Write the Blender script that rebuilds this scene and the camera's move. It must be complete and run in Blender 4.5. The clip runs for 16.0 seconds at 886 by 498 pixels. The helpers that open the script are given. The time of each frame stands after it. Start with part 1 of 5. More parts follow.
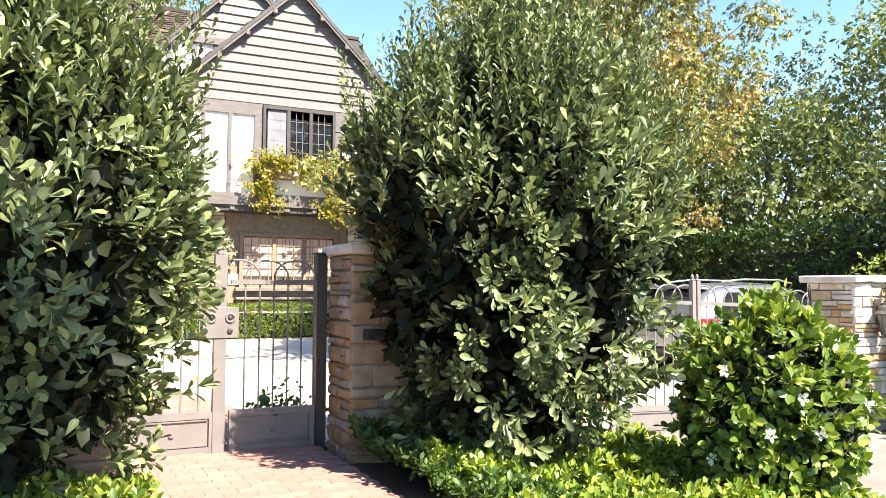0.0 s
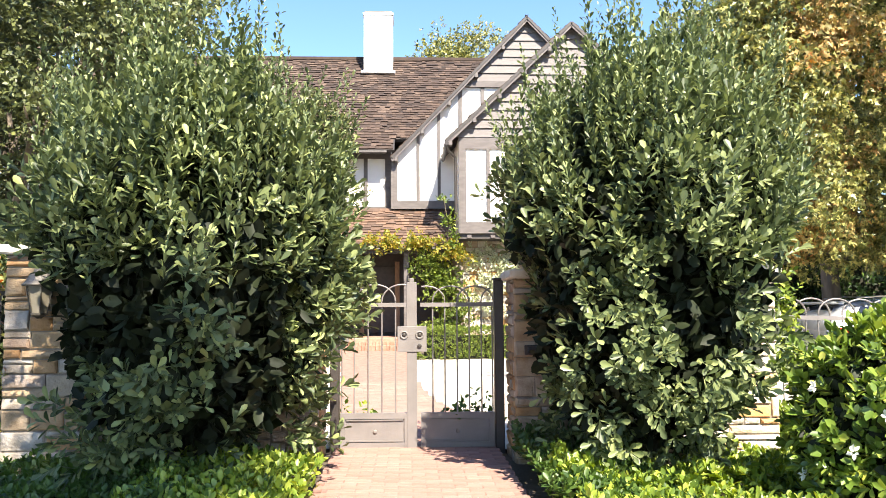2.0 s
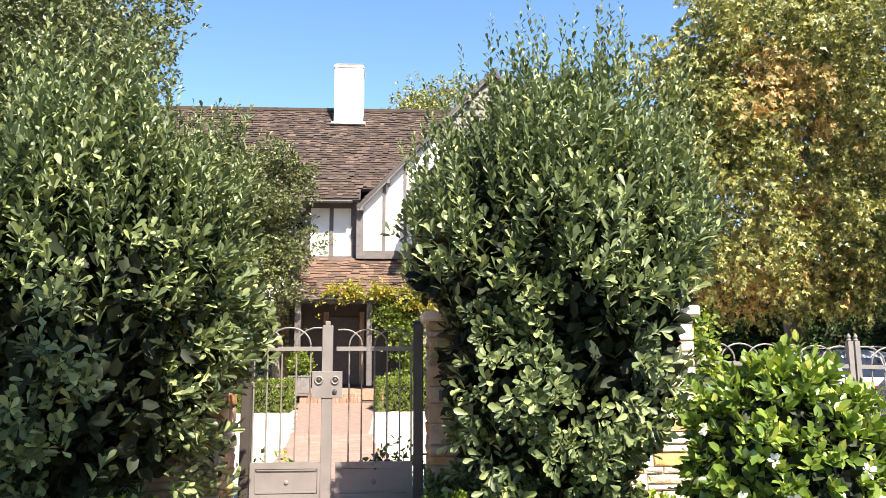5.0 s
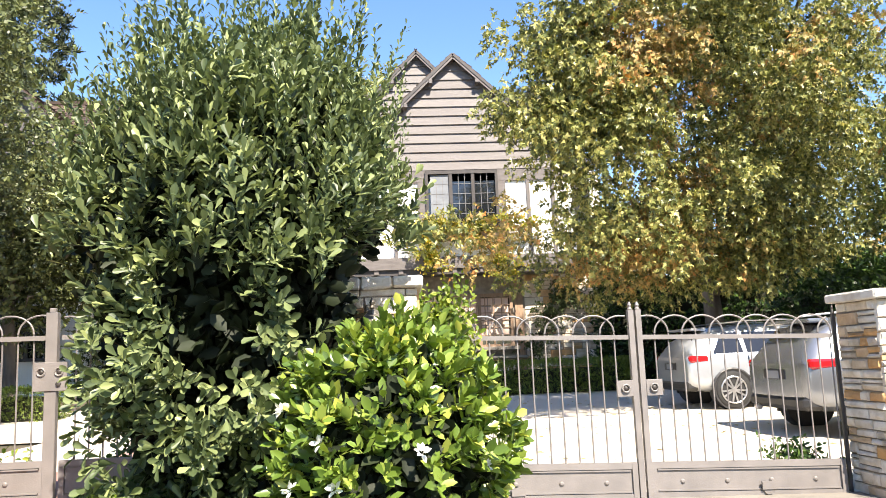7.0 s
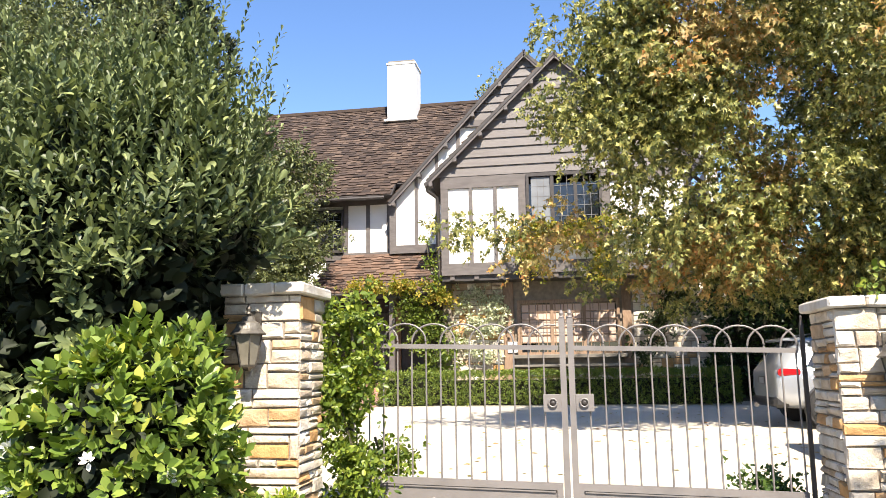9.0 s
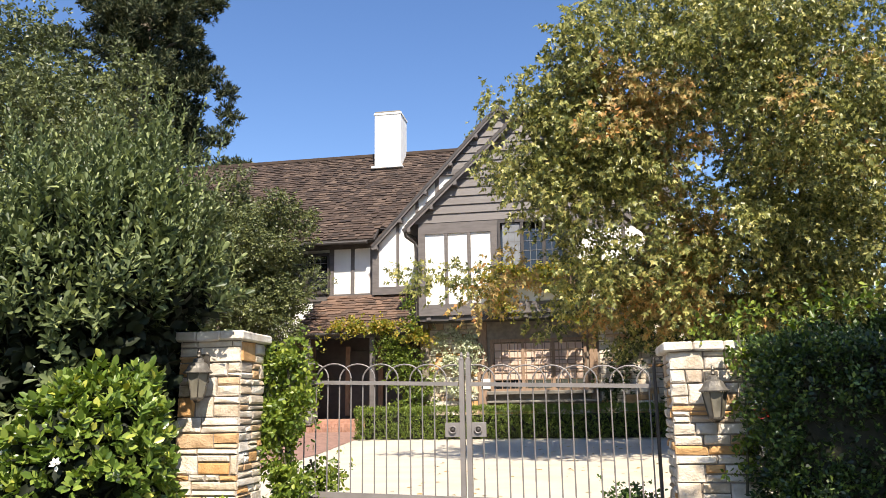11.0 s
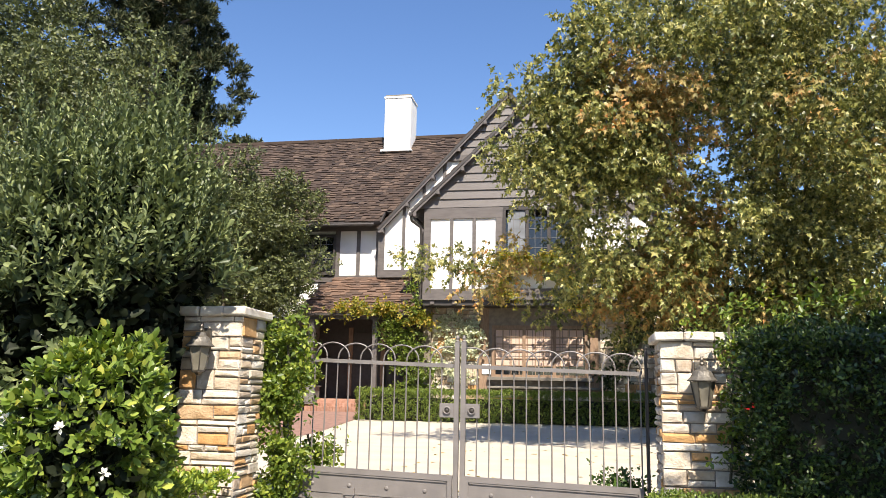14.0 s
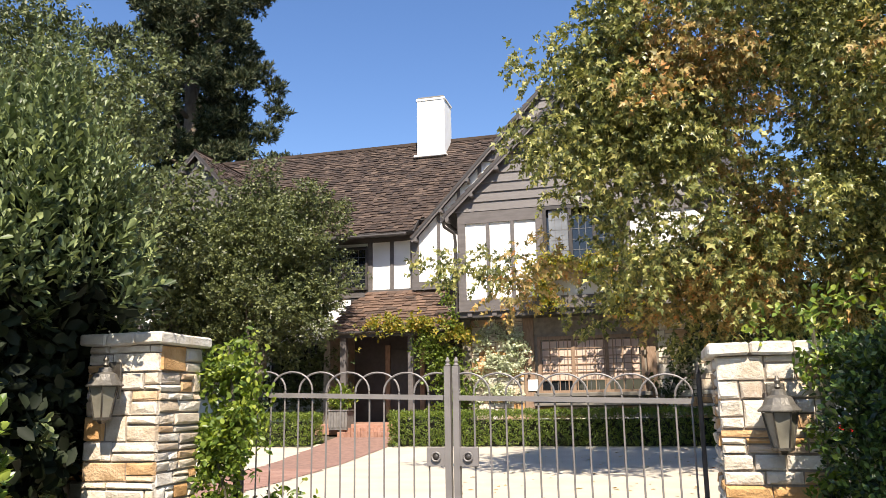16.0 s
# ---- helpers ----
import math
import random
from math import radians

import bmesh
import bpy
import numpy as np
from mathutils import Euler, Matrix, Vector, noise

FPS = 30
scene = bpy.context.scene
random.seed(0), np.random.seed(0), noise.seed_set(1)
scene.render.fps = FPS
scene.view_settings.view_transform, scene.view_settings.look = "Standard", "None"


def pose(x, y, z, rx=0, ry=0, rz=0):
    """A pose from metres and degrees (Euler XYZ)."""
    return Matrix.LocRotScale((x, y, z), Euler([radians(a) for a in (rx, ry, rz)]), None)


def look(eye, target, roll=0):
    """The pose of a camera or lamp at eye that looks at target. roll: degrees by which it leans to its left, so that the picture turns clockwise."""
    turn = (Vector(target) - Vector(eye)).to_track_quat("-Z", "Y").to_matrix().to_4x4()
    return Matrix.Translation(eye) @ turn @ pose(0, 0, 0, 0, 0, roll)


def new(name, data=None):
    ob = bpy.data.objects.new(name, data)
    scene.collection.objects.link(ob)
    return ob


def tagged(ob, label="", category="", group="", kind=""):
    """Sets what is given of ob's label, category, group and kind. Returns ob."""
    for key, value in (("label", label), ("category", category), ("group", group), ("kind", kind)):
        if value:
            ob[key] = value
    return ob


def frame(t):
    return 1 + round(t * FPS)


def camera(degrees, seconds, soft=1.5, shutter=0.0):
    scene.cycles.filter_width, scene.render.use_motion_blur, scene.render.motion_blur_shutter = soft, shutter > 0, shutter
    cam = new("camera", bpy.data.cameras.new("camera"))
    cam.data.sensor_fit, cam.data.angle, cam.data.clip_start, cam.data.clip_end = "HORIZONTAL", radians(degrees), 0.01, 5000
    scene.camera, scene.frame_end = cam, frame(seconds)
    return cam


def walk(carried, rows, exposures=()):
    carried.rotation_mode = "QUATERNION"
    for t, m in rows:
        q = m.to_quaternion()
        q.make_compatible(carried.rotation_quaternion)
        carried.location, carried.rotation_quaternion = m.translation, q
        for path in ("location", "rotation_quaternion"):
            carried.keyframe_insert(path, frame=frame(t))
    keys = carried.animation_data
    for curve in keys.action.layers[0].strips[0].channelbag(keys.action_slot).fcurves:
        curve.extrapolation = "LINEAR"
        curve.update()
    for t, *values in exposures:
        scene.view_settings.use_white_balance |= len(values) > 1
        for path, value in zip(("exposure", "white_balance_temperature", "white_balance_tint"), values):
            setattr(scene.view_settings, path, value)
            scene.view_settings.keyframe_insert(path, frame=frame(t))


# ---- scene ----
cam = camera(59.0, 16.0, soft=0.65)
PATH = [
    (0, (-1.267, -6.557, 1.343), (-0.374, -4.771, 1.447), 0.3),
    (0.5, (-0.856, -6.538, 1.275), (-0.121, -4.679, 1.331), 0.5),
    (1, (-0.487, -6.713, 1.235), (-0.104, -4.756, 1.389), -0.9),
    (1.5, (-0.206, -7.314, 1.265), (-0.115, -5.32, 1.398), 0.1),
    (2, (-0.054, -7.743, 1.317), (0.034, -5.752, 1.48), -0.4),
    (2.5, (0.069, -8.086, 1.334), (0.113, -6.095, 1.518), 0.5),
    (3, (0.059, -8.244, 1.34), (0.036, -6.259, 1.584), 0.0),
    (3.2, (0.051, -8.261, 1.331), (0.017, -6.277, 1.579), 0.1),
    (5.3, (0.926, -7.404, 1.209), (1.143, -5.439, 1.512), -0.5),
    (5.5, (1.206, -7.304, 1.203), (1.527, -5.353, 1.499), -1.1),
    (6, (1.796, -7.098, 1.167), (2.149, -5.144, 1.407), -0.8),
    (6.5, (2.436, -7.049, 1.125), (2.737, -5.092, 1.409), -2.2),
    (7, (2.981, -7.081, 1.082), (3.105, -5.104, 1.36), -2.3),
    (7.5, (3.62, -6.904, 1.011), (3.654, -4.918, 1.246), -1.6),
    (8, (4.283, -6.858, 0.998), (4.223, -4.872, 1.225), -2.2),
    (8.5, (4.787, -6.678, 1.042), (4.701, -4.693, 1.273), -1.7),
    (9, (5.257, -6.77, 1.063), (4.924, -4.82, 1.362), -0.9),
    (9.5, (5.7, -7.143, 1.034), (5.349, -5.214, 1.43), -1.6),
    (9.7, (5.841, -7.272, 1.038), (5.492, -5.337, 1.408), -1.5),
    (11.8, (6.473, -8.339, 0.967), (6.145, -6.408, 1.368), -0.4),
    (12, (6.483, -8.355, 0.958), (6.16, -6.422, 1.359), -0.2),
    (12.5, (6.509, -8.349, 0.946), (6.148, -6.42, 1.33), 0.8),
    (13, (6.526, -8.341, 0.961), (6.162, -6.41, 1.332), 1.6),
    (13.5, (6.521, -8.328, 0.96), (6.166, -6.393, 1.323), 1.2),
    (14, (6.481, -8.197, 0.967), (6.117, -6.262, 1.32), 1.1),
    (14.5, (6.515, -7.778, 1.022), (6.133, -5.845, 1.37), 0.3),
    (15, (6.56, -7.222, 1.108), (6.205, -5.29, 1.481), 0.6),
    (15.5, (6.668, -6.692, 1.143), (6.344, -4.756, 1.526), -0.6),
    (16, (6.748, -6.182, 1.176), (6.24, -4.286, 1.56), -0.9),
]
walk(cam, [(t, look(*p)) for t, *p in PATH],
     exposures=[(0, 2.04, 6750, 13), (3.2, 1.76, 6800, 13), (5.3, 1.69, 6750, 13), (7.0, 1.71, 6750, 13), (8.5, 1.51, 6750, 13), (9.7, 1.13, 6750, 13), (11.8, 0.95, 6720, 13), (16, 0.95, 6720, 13)])


# ---- light ----
SUN_AZ, SUN_EL = 20.0, 50.0  # degrees to the right of the view from the street, and above the horizon
world = bpy.data.worlds.new("sky")
scene.world = world
world.use_nodes = True
_n = world.node_tree.nodes
_sky = _n.new("ShaderNodeTexSky")
_sky.sky_type, _sky.sun_disc = "NISHITA", False
_sky.sun_elevation, _sky.sun_rotation = radians(SUN_EL), radians(180 - SUN_AZ)
_sky.air_density, _sky.dust_density, _sky.ozone_density = 1.0, 0.3, 1.6
_hs = _n.new("ShaderNodeHueSaturation")
_hs.inputs["Hue"].default_value, _hs.inputs["Saturation"].default_value = 0.507, 1.2
world.node_tree.links.new(_sky.outputs[0], _hs.inputs["Color"])
world.node_tree.links.new(_hs.outputs[0], _n["Background"].inputs[0])
_n["Background"].inputs[1].default_value = 0.105
sun = new("sun", bpy.data.lights.new("sun", "SUN"))
sun.data.energy, sun.data.angle, sun.data.color = 5.0, radians(0.55), (1.0, 0.93, 0.80)
sun.matrix_world = look((8, -20, 30), (8 - math.sin(radians(SUN_AZ)) * math.cos(radians(SUN_EL)),
                                      -20 + math.cos(radians(SUN_AZ)) * math.cos(radians(SUN_EL)), 30 - math.sin(radians(SUN_EL))))

# ---- materials ----
def material(name, rgb, rough=0.7, metal=0.0, rgb2=None, scale=8.0, bump=0.15, fine=60.0, spec=0.5, by="none", ramp=None, stretch=(1, 1, 1)):
    """Noise-mottled surface; by: 'object' or 'island' varies the colour from piece to piece along ramp."""
    m = bpy.data.materials.new(name)
    m.use_nodes = True
    t = m.node_tree
    N, L = t.nodes, t.links
    b = N["Principled BSDF"]
    b.inputs["Roughness"].default_value, b.inputs["Metallic"].default_value = rough, metal
    b.inputs["Specular IOR Level"].default_value = spec
    tc, mp = N.new("ShaderNodeTexCoord"), N.new("ShaderNodeMapping")
    L.new(tc.outputs["Object"], mp.inputs[0])
    mp.inputs["Scale"].default_value = stretch
    big, small = N.new("ShaderNodeTexNoise"), N.new("ShaderNodeTexNoise")
    big.inputs["Scale"].default_value, small.inputs["Scale"].default_value = scale, fine
    big.inputs["Detail"].default_value, small.inputs["Detail"].default_value = 6, 4
    for o in (big, small):
        L.new(mp.outputs[0], o.inputs["Vector"])
    base = None
    if ramp:
        src = N.new("ShaderNodeObjectInfo" if by == "object" else "ShaderNodeNewGeometry")
        r = N.new("ShaderNodeValToRGB")
        while len(r.color_ramp.elements) < len(ramp):
            r.color_ramp.elements.new(0.5)
        for i, (pos, c) in enumerate(ramp):
            r.color_ramp.elements[i].position, r.color_ramp.elements[i].color = pos, (*c, 1)
        L.new(src.outputs["Random" if by == "object" else "Random Per Island"], r.inputs[0])
        base = r.outputs[0]
    mix = N.new("ShaderNodeMix")
    mix.data_type = "RGBA"
    fac = N.new("ShaderNodeMapRange")
    fac.inputs[1].default_value, fac.inputs[2].default_value = 0.38, 0.66
    L.new(big.outputs[0], fac.inputs[0])
    L.new(fac.outputs[0], mix.inputs[0])
    rgb2 = rgb2 or tuple(c * 0.72 for c in rgb)
    if base:
        mul = N.new("ShaderNodeMix")
        mul.data_type, mul.blend_type = "RGBA", "MULTIPLY"
        mul.inputs[0].default_value = 1
        L.new(base, mul.inputs[6])
        mul.inputs[7].default_value = (*rgb2, 1)
        L.new(base, mix.inputs[6])
        L.new(mul.outputs[2], mix.inputs[7])
    else:
        mix.inputs[6].default_value, mix.inputs[7].default_value = (*rgb, 1), (*rgb2, 1)
    L.new(mix.outputs[2], b.inputs["Base Color"])
    if bump:
        bp = N.new("ShaderNodeBump")
        bp.inputs["Strength"].default_value, bp.inputs["Distance"].default_value = bump, 0.02
        L.new(small.outputs[0], bp.inputs["Height"])
        L.new(bp.outputs[0], b.inputs["Normal"])
    return m


def leaf_material(name, ramp, rough=0.42, through_light=0.3, spec=0.5):
    m = bpy.data.materials.new(name)
    m.use_nodes = True
    t = m.node_tree
    N, L = t.nodes, t.links
    b = N["Principled BSDF"]
    b.inputs["Roughness"].default_value, b.inputs["Specular IOR Level"].default_value = rough, spec
    g, r = N.new("ShaderNodeNewGeometry"), N.new("ShaderNodeValToRGB")
    while len(r.color_ramp.elements) < len(ramp):
        r.color_ramp.elements.new(0.5)
    for i, (pos, c) in enumerate(ramp):
        r.color_ramp.elements[i].position, r.color_ramp.elements[i].color = pos, (*c, 1)
    L.new(g.outputs["Random Per Island"], r.inputs[0])
    L.new(r.outputs[0], b.inputs["Base Color"])
    tr, mx = N.new("ShaderNodeBsdfTranslucent"), N.new("ShaderNodeMixShader")
    hs = N.new("ShaderNodeHueSaturation")
    hs.inputs["Saturation"].default_value, hs.inputs["Value"].default_value = 1.15, 1.5
    L.new(r.outputs[0], hs.inputs["Color"])
    L.new(hs.outputs[0], tr.inputs[0])
    mx.inputs[0].default_value = through_light
    L.new(b.outputs[0], mx.inputs[1])
    L.new(tr.outputs[0], mx.inputs[2])
    L.new(mx.outputs[0], N["Material Output"].inputs[0])
    return m


def glass_material(name, rgb, rough=0.05):
    m = bpy.data.materials.new(name)
    m.use_nodes = True
    b = m.node_tree.nodes["Principled BSDF"]
    b.inputs["Base Color"].default_value = (*rgb, 1)
    b.inputs["Roughness"].default_value, b.inputs["IOR"].default_value = rough, 1.5
    b.inputs["Coat Weight"].default_value = 0.6
    return m


M_PLASTER = material("white_plaster", (0.82, 0.81, 0.78), 0.85, rgb2=(0.74, 0.73, 0.70), scale=1.5, bump=0.25, fine=40)
M_TIMBER = material("grey_painted_timber", (0.125, 0.110, 0.104), 0.6, rgb2=(0.095, 0.083, 0.078), scale=3, bump=0.3, fine=30, stretch=(1, 1, 4))
M_BOARD = material("grey_painted_board", (0.150, 0.135, 0.130), 0.6, scale=2, bump=0.3, fine=30, by="object",
                   ramp=[(0, (0.135, 0.120, 0.114)), (1, (0.165, 0.150, 0.143))], rgb2=(0.86, 0.85, 0.84), stretch=(0.4, 1, 6))
M_DARK = material("dark_painted_timber", (0.05, 0.043, 0.04), 0.55, bump=0.2)
M_SHINGLE = material("brown_cedar_shingle", (0.1, 0.06, 0.045), 0.85, by="island", scale=2.0, fine=30, bump=0.4, rgb2=(0.62, 0.6, 0.6),
                     ramp=[(0, (0.034, 0.022, 0.016)), (0.45, (0.064, 0.041, 0.029)), (0.8, (0.086, 0.056, 0.040)), (1, (0.125, 0.086, 0.062))])
M_SHINGLE_P = material("red_brown_cedar_shingle", (0.16, 0.08, 0.05), 0.85, by="object", scale=2.0, fine=30, bump=0.4, rgb2=(0.66, 0.62, 0.6),
                       ramp=[(0, (0.075, 0.050, 0.038)), (0.5, (0.13, 0.080, 0.056)), (1, (0.185, 0.115, 0.080))])
M_STONE = material("ledge_stone", (0.5, 0.4, 0.3), 0.85, by="object", scale=7, fine=45, bump=0.55, rgb2=(0.72, 0.66, 0.58),
                   ramp=[(0, (0.76, 0.71, 0.63)), (0.3, (0.64, 0.54, 0.42)), (0.5, (0.74, 0.68, 0.59)), (0.6, (0.56, 0.42, 0.28)), (0.68, (0.58, 0.33, 0.13)),
                         (0.76, (0.55, 0.33, 0.15)), (0.82, (0.50, 0.45, 0.39)), (1, (0.73, 0.68, 0.60))])
M_STONE_TAN = material("tan_ledge_stone", (0.5, 0.4, 0.3), 0.85, by="object", scale=7, fine=45, bump=0.55, rgb2=(0.70, 0.64, 0.56),
                       ramp=[(0, (0.42, 0.37, 0.31)), (0.35, (0.34, 0.27, 0.19)), (0.6, (0.40, 0.28, 0.16)), (0.75, (0.43, 0.23, 0.09)), (0.85, (0.26, 0.24, 0.22)), (1, (0.46, 0.42, 0.36))])
M_CAP = material("pale_cap_stone", (0.70, 0.65, 0.57), 0.85, rgb2=(0.56, 0.48, 0.38), scale=6, fine=40, bump=0.5)
M_MORTAR = material("pale_mortar", (0.26, 0.22, 0.175), 0.95, bump=0.5)
M_IRON = material("grey_painted_iron", (0.185, 0.168, 0.158), 0.5, rgb2=(0.150, 0.137, 0.130), scale=5, bump=0.12, fine=80, spec=0.5)
M_IRON_D = material("dark_iron", (0.045, 0.038, 0.034), 0.5, bump=0.2)
M_BRONZE = material("weathered_bronze", (0.075, 0.062, 0.05), 0.45, metal=0.6, rgb2=(0.16, 0.145, 0.12), scale=14, bump=0.3)
M_HOOD = material("weathered_lamp_hood", (0.11, 0.10, 0.085), 0.5, metal=0.3, rgb2=(0.17, 0.155, 0.13), scale=14, bump=0.25)
M_FROST = material("frosted_lamp_glass", (0.22, 0.20, 0.155), 0.25, rgb2=(0.16, 0.145, 0.11), scale=10, bump=0.05)
M_GRAVEL = material("cream_gravel", (0.56, 0.50, 0.41), 0.95, rgb2=(0.50, 0.44, 0.35), scale=1.3, bump=0.5, fine=90)
M_PATH = material("pink_paving", (0.46, 0.25, 0.175), 0.85, by="object", scale=3, fine=60, bump=0.3, rgb2=(0.84, 0.8, 0.78),
                  ramp=[(0, (0.29, 0.168, 0.132)), (0.5, (0.315, 0.184, 0.146)), (1, (0.345, 0.208, 0.168))])
M_JOINT = material("paving_joint", (0.28, 0.165, 0.132), 0.95)
M_SOIL = material("dry_soil", (0.085, 0.065, 0.045), 0.95, rgb2=(0.06, 0.055, 0.03), scale=2, bump=0.6, fine=25)
M_ASPHALT = material("asphalt", (0.055, 0.055, 0.055), 0.9, bump=0.4, fine=120)
M_CONCRETE = material("concrete", (0.21, 0.19, 0.16), 0.9, scale=2)
M_BARK = material("bark", (0.13, 0.10, 0.075), 0.9, rgb2=(0.20, 0.165, 0.125), scale=5, bump=0.7, fine=20, stretch=(1, 1, 0.35))
# Near black, standing in for the shade deep inside a hedge.
M_CORE = material("hedge_inner_shade", (0.022, 0.022, 0.012), 0.95)
M_TWIG = material("green_brown_twig", (0.08, 0.07, 0.04), 0.8)
M_GLASS = glass_material("dark_window_glass", (0.012, 0.014, 0.017))
M_CURTAIN = material("pale_blind", (0.20, 0.215, 0.235), 0.8, scale=2)
M_LEAD = material("grey_lead", (0.16, 0.155, 0.15), 0.5, metal=0.2)
M_WOOD = material("worn_window_wood", (0.30, 0.20, 0.13), 0.7, rgb2=(0.22, 0.14, 0.09), scale=6, stretch=(4, 1, 1))
M_SHADE = material("drawn_linen_shade", (0.62, 0.46, 0.37), 0.85, rgb2=(0.54, 0.39, 0.30), scale=1.2)
M_WHITE = material("white_paint", (0.8, 0.79, 0.76), 0.7, rgb2=(0.72, 0.71, 0.67), scale=2)
M_RED_BRICK = material("red_brick", (0.36, 0.2, 0.14), 0.85, by="object", ramp=[(0, (0.32, 0.165, 0.115)), (1, (0.42, 0.235, 0.17))], rgb2=(0.8, 0.75, 0.7), scale=9)
M_TERRA = material("terracotta", (0.42, 0.2, 0.12), 0.8)
M_GREYBOX = material("grey_wood", (0.2, 0.185, 0.17), 0.7)
M_SILVER = material("silver_car_paint", (0.27, 0.285, 0.31), 0.25, metal=0.7, rgb2=(0.255, 0.27, 0.295), bump=0.0)
M_PEARL = material("pale_silver_car_paint", (0.44, 0.465, 0.50), 0.25, metal=0.5, rgb2=(0.42, 0.445, 0.48), bump=0.0)
M_RUBBER = material("tyre_rubber", (0.02, 0.02, 0.02), 0.8)
M_TRIM = material("black_plastic", (0.025, 0.025, 0.027), 0.5, bump=0.1)
M_RIM = material("alloy", (0.55, 0.55, 0.57), 0.3, metal=0.8, bump=0)
M_RED = glass_material("red_lamp_lens", (0.42, 0.012, 0.016), 0.15)

L_BAY = leaf_material("bay_leaf", [(0, (0.047, 0.068, 0.027)), (0.5, (0.111, 0.143, 0.059)), (0.85, (0.208, 0.246, 0.098)), (1, (0.310, 0.349, 0.135))], 0.44, 0.19, 0.36)
# Inner leaves near black: the crown's inner shade is put into their colour.
L_BAY_IN = leaf_material("inner_leaf_shade", [(0, (0.009, 0.013, 0.006)), (1, (0.022, 0.030, 0.013))], 0.6, 0.03, 0.2)
L_GARD = leaf_material("gardenia_leaf", [(0, (0.060, 0.105, 0.018)), (0.6, (0.145, 0.215, 0.034)), (0.93, (0.27, 0.33, 0.065)), (1, (0.46, 0.45, 0.08))], 0.34, 0.18)
L_COVER = leaf_material("ground_cover_leaf", [(0, (0.060, 0.110, 0.018)), (0.5, (0.175, 0.250, 0.032)), (1, (0.37, 0.42, 0.065))], 0.42, 0.26)
# Darker cover leaf with shade put into its green; gate plants share it.
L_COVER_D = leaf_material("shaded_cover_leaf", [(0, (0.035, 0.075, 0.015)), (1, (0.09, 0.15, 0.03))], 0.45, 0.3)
L_SYC = leaf_material("sycamore_leaf", [(0, (0.055, 0.070, 0.020)), (0.35, (0.140, 0.158, 0.044)), (0.7, (0.285, 0.285, 0.085)), (1, (0.46, 0.41, 0.145))], 0.40, 0.22, 0.5)
L_SYC_G = leaf_material("turning_sycamore_leaf", [(0, (0.152, 0.142, 0.043)), (0.5, (0.342, 0.266, 0.095)), (0.85, (0.475, 0.323, 0.123)), (1, (0.437, 0.190, 0.057))], 0.5, 0.2, 0.4)
L_OAK = leaf_material("oak_leaf", [(0, (0.037, 0.050, 0.018)), (0.6, (0.094, 0.113, 0.036)), (1, (0.185, 0.205, 0.066))], 0.5, 0.13)
L_PINE = leaf_material("pine_needles", [(0, (0.014, 0.025, 0.010)), (0.6, (0.044, 0.058, 0.024)), (1, (0.145, 0.145, 0.070))], 0.6, 0.06, 0.25)
L_BOX = leaf_material("boxwood_leaf", [(0, (0.065, 0.105, 0.018)), (0.6, (0.130, 0.180, 0.028)), (1, (0.22, 0.27, 0.045))], 0.45, 0.25)
L_HEDGE = leaf_material("dark_hedge_leaf", [(0, (0.012, 0.028, 0.008)), (0.7, (0.026, 0.056, 0.012)), (1, (0.08, 0.14, 0.025))], 0.42, 0.15, 0.35)
L_FRONT = leaf_material("front_hedge_leaf", [(0, (0.010, 0.024, 0.006)), (0.5, (0.030, 0.058, 0.012)), (0.82, (0.085, 0.135, 0.026)), (1, (0.20, 0.26, 0.055))], 0.36, 0.16, 0.5)
L_VINE = leaf_material("vine_leaf", [(0, (0.068, 0.115, 0.018)), (0.6, (0.149, 0.207, 0.029)), (1, (0.288, 0.331, 0.054))], 0.4, 0.3)
L_GOLD = leaf_material("golden_vine_leaf", [(0, (0.11, 0.15, 0.02)), (0.5, (0.26, 0.26, 0.04)), (1, (0.40, 0.27, 0.05))], 0.5, 0.35)
L_VARI = leaf_material("pale_variegated_leaf", [(0, (0.308, 0.351, 0.203)), (1, (0.728, 0.729, 0.540))], 0.5, 0.2)
L_REDV = leaf_material("reddening_vine_leaf", [(0, (0.09, 0.13, 0.03)), (0.55, (0.22, 0.22, 0.05)), (0.85, (0.34, 0.20, 0.06)), (1, (0.34, 0.09, 0.04))], 0.5, 0.35)
L_BACK = leaf_material("far_tree_leaf", [(0, (0.026, 0.041, 0.013)), (1, (0.076, 0.098, 0.027))], 0.6, 0.2)
L_MID = leaf_material("mid_green_tree_leaf", [(0, (0.065, 0.090, 0.028)), (0.6, (0.13, 0.165, 0.048)), (1, (0.23, 0.26, 0.08))], 0.5, 0.25)
L_PETAL = leaf_material("white_petal", [(0, (0.75, 0.73, 0.66)), (1, (0.82, 0.80, 0.74))], 0.6, 0.3)

# ---- builders ----
def thing(name, loc, label, category, group="", kind=""):
    e = new(name)
    e.location = loc
    e.empty_display_size = 0.2
    return tagged(e, label, category, group, kind)


def offset_of(parent):
    v = Vector((0, 0, 0))
    while parent is not None:
        v += parent.location
        parent = parent.parent
    return v


def finish(name, me, mat, parent, label="", local=False, kind=""):
    me.materials.append(mat)
    ob = new(name, me)
    if parent is not None:
        ob.parent = parent
        if not local:
            me.transform(Matrix.Translation(-offset_of(parent)))
    return tagged(ob, label, kind=kind)


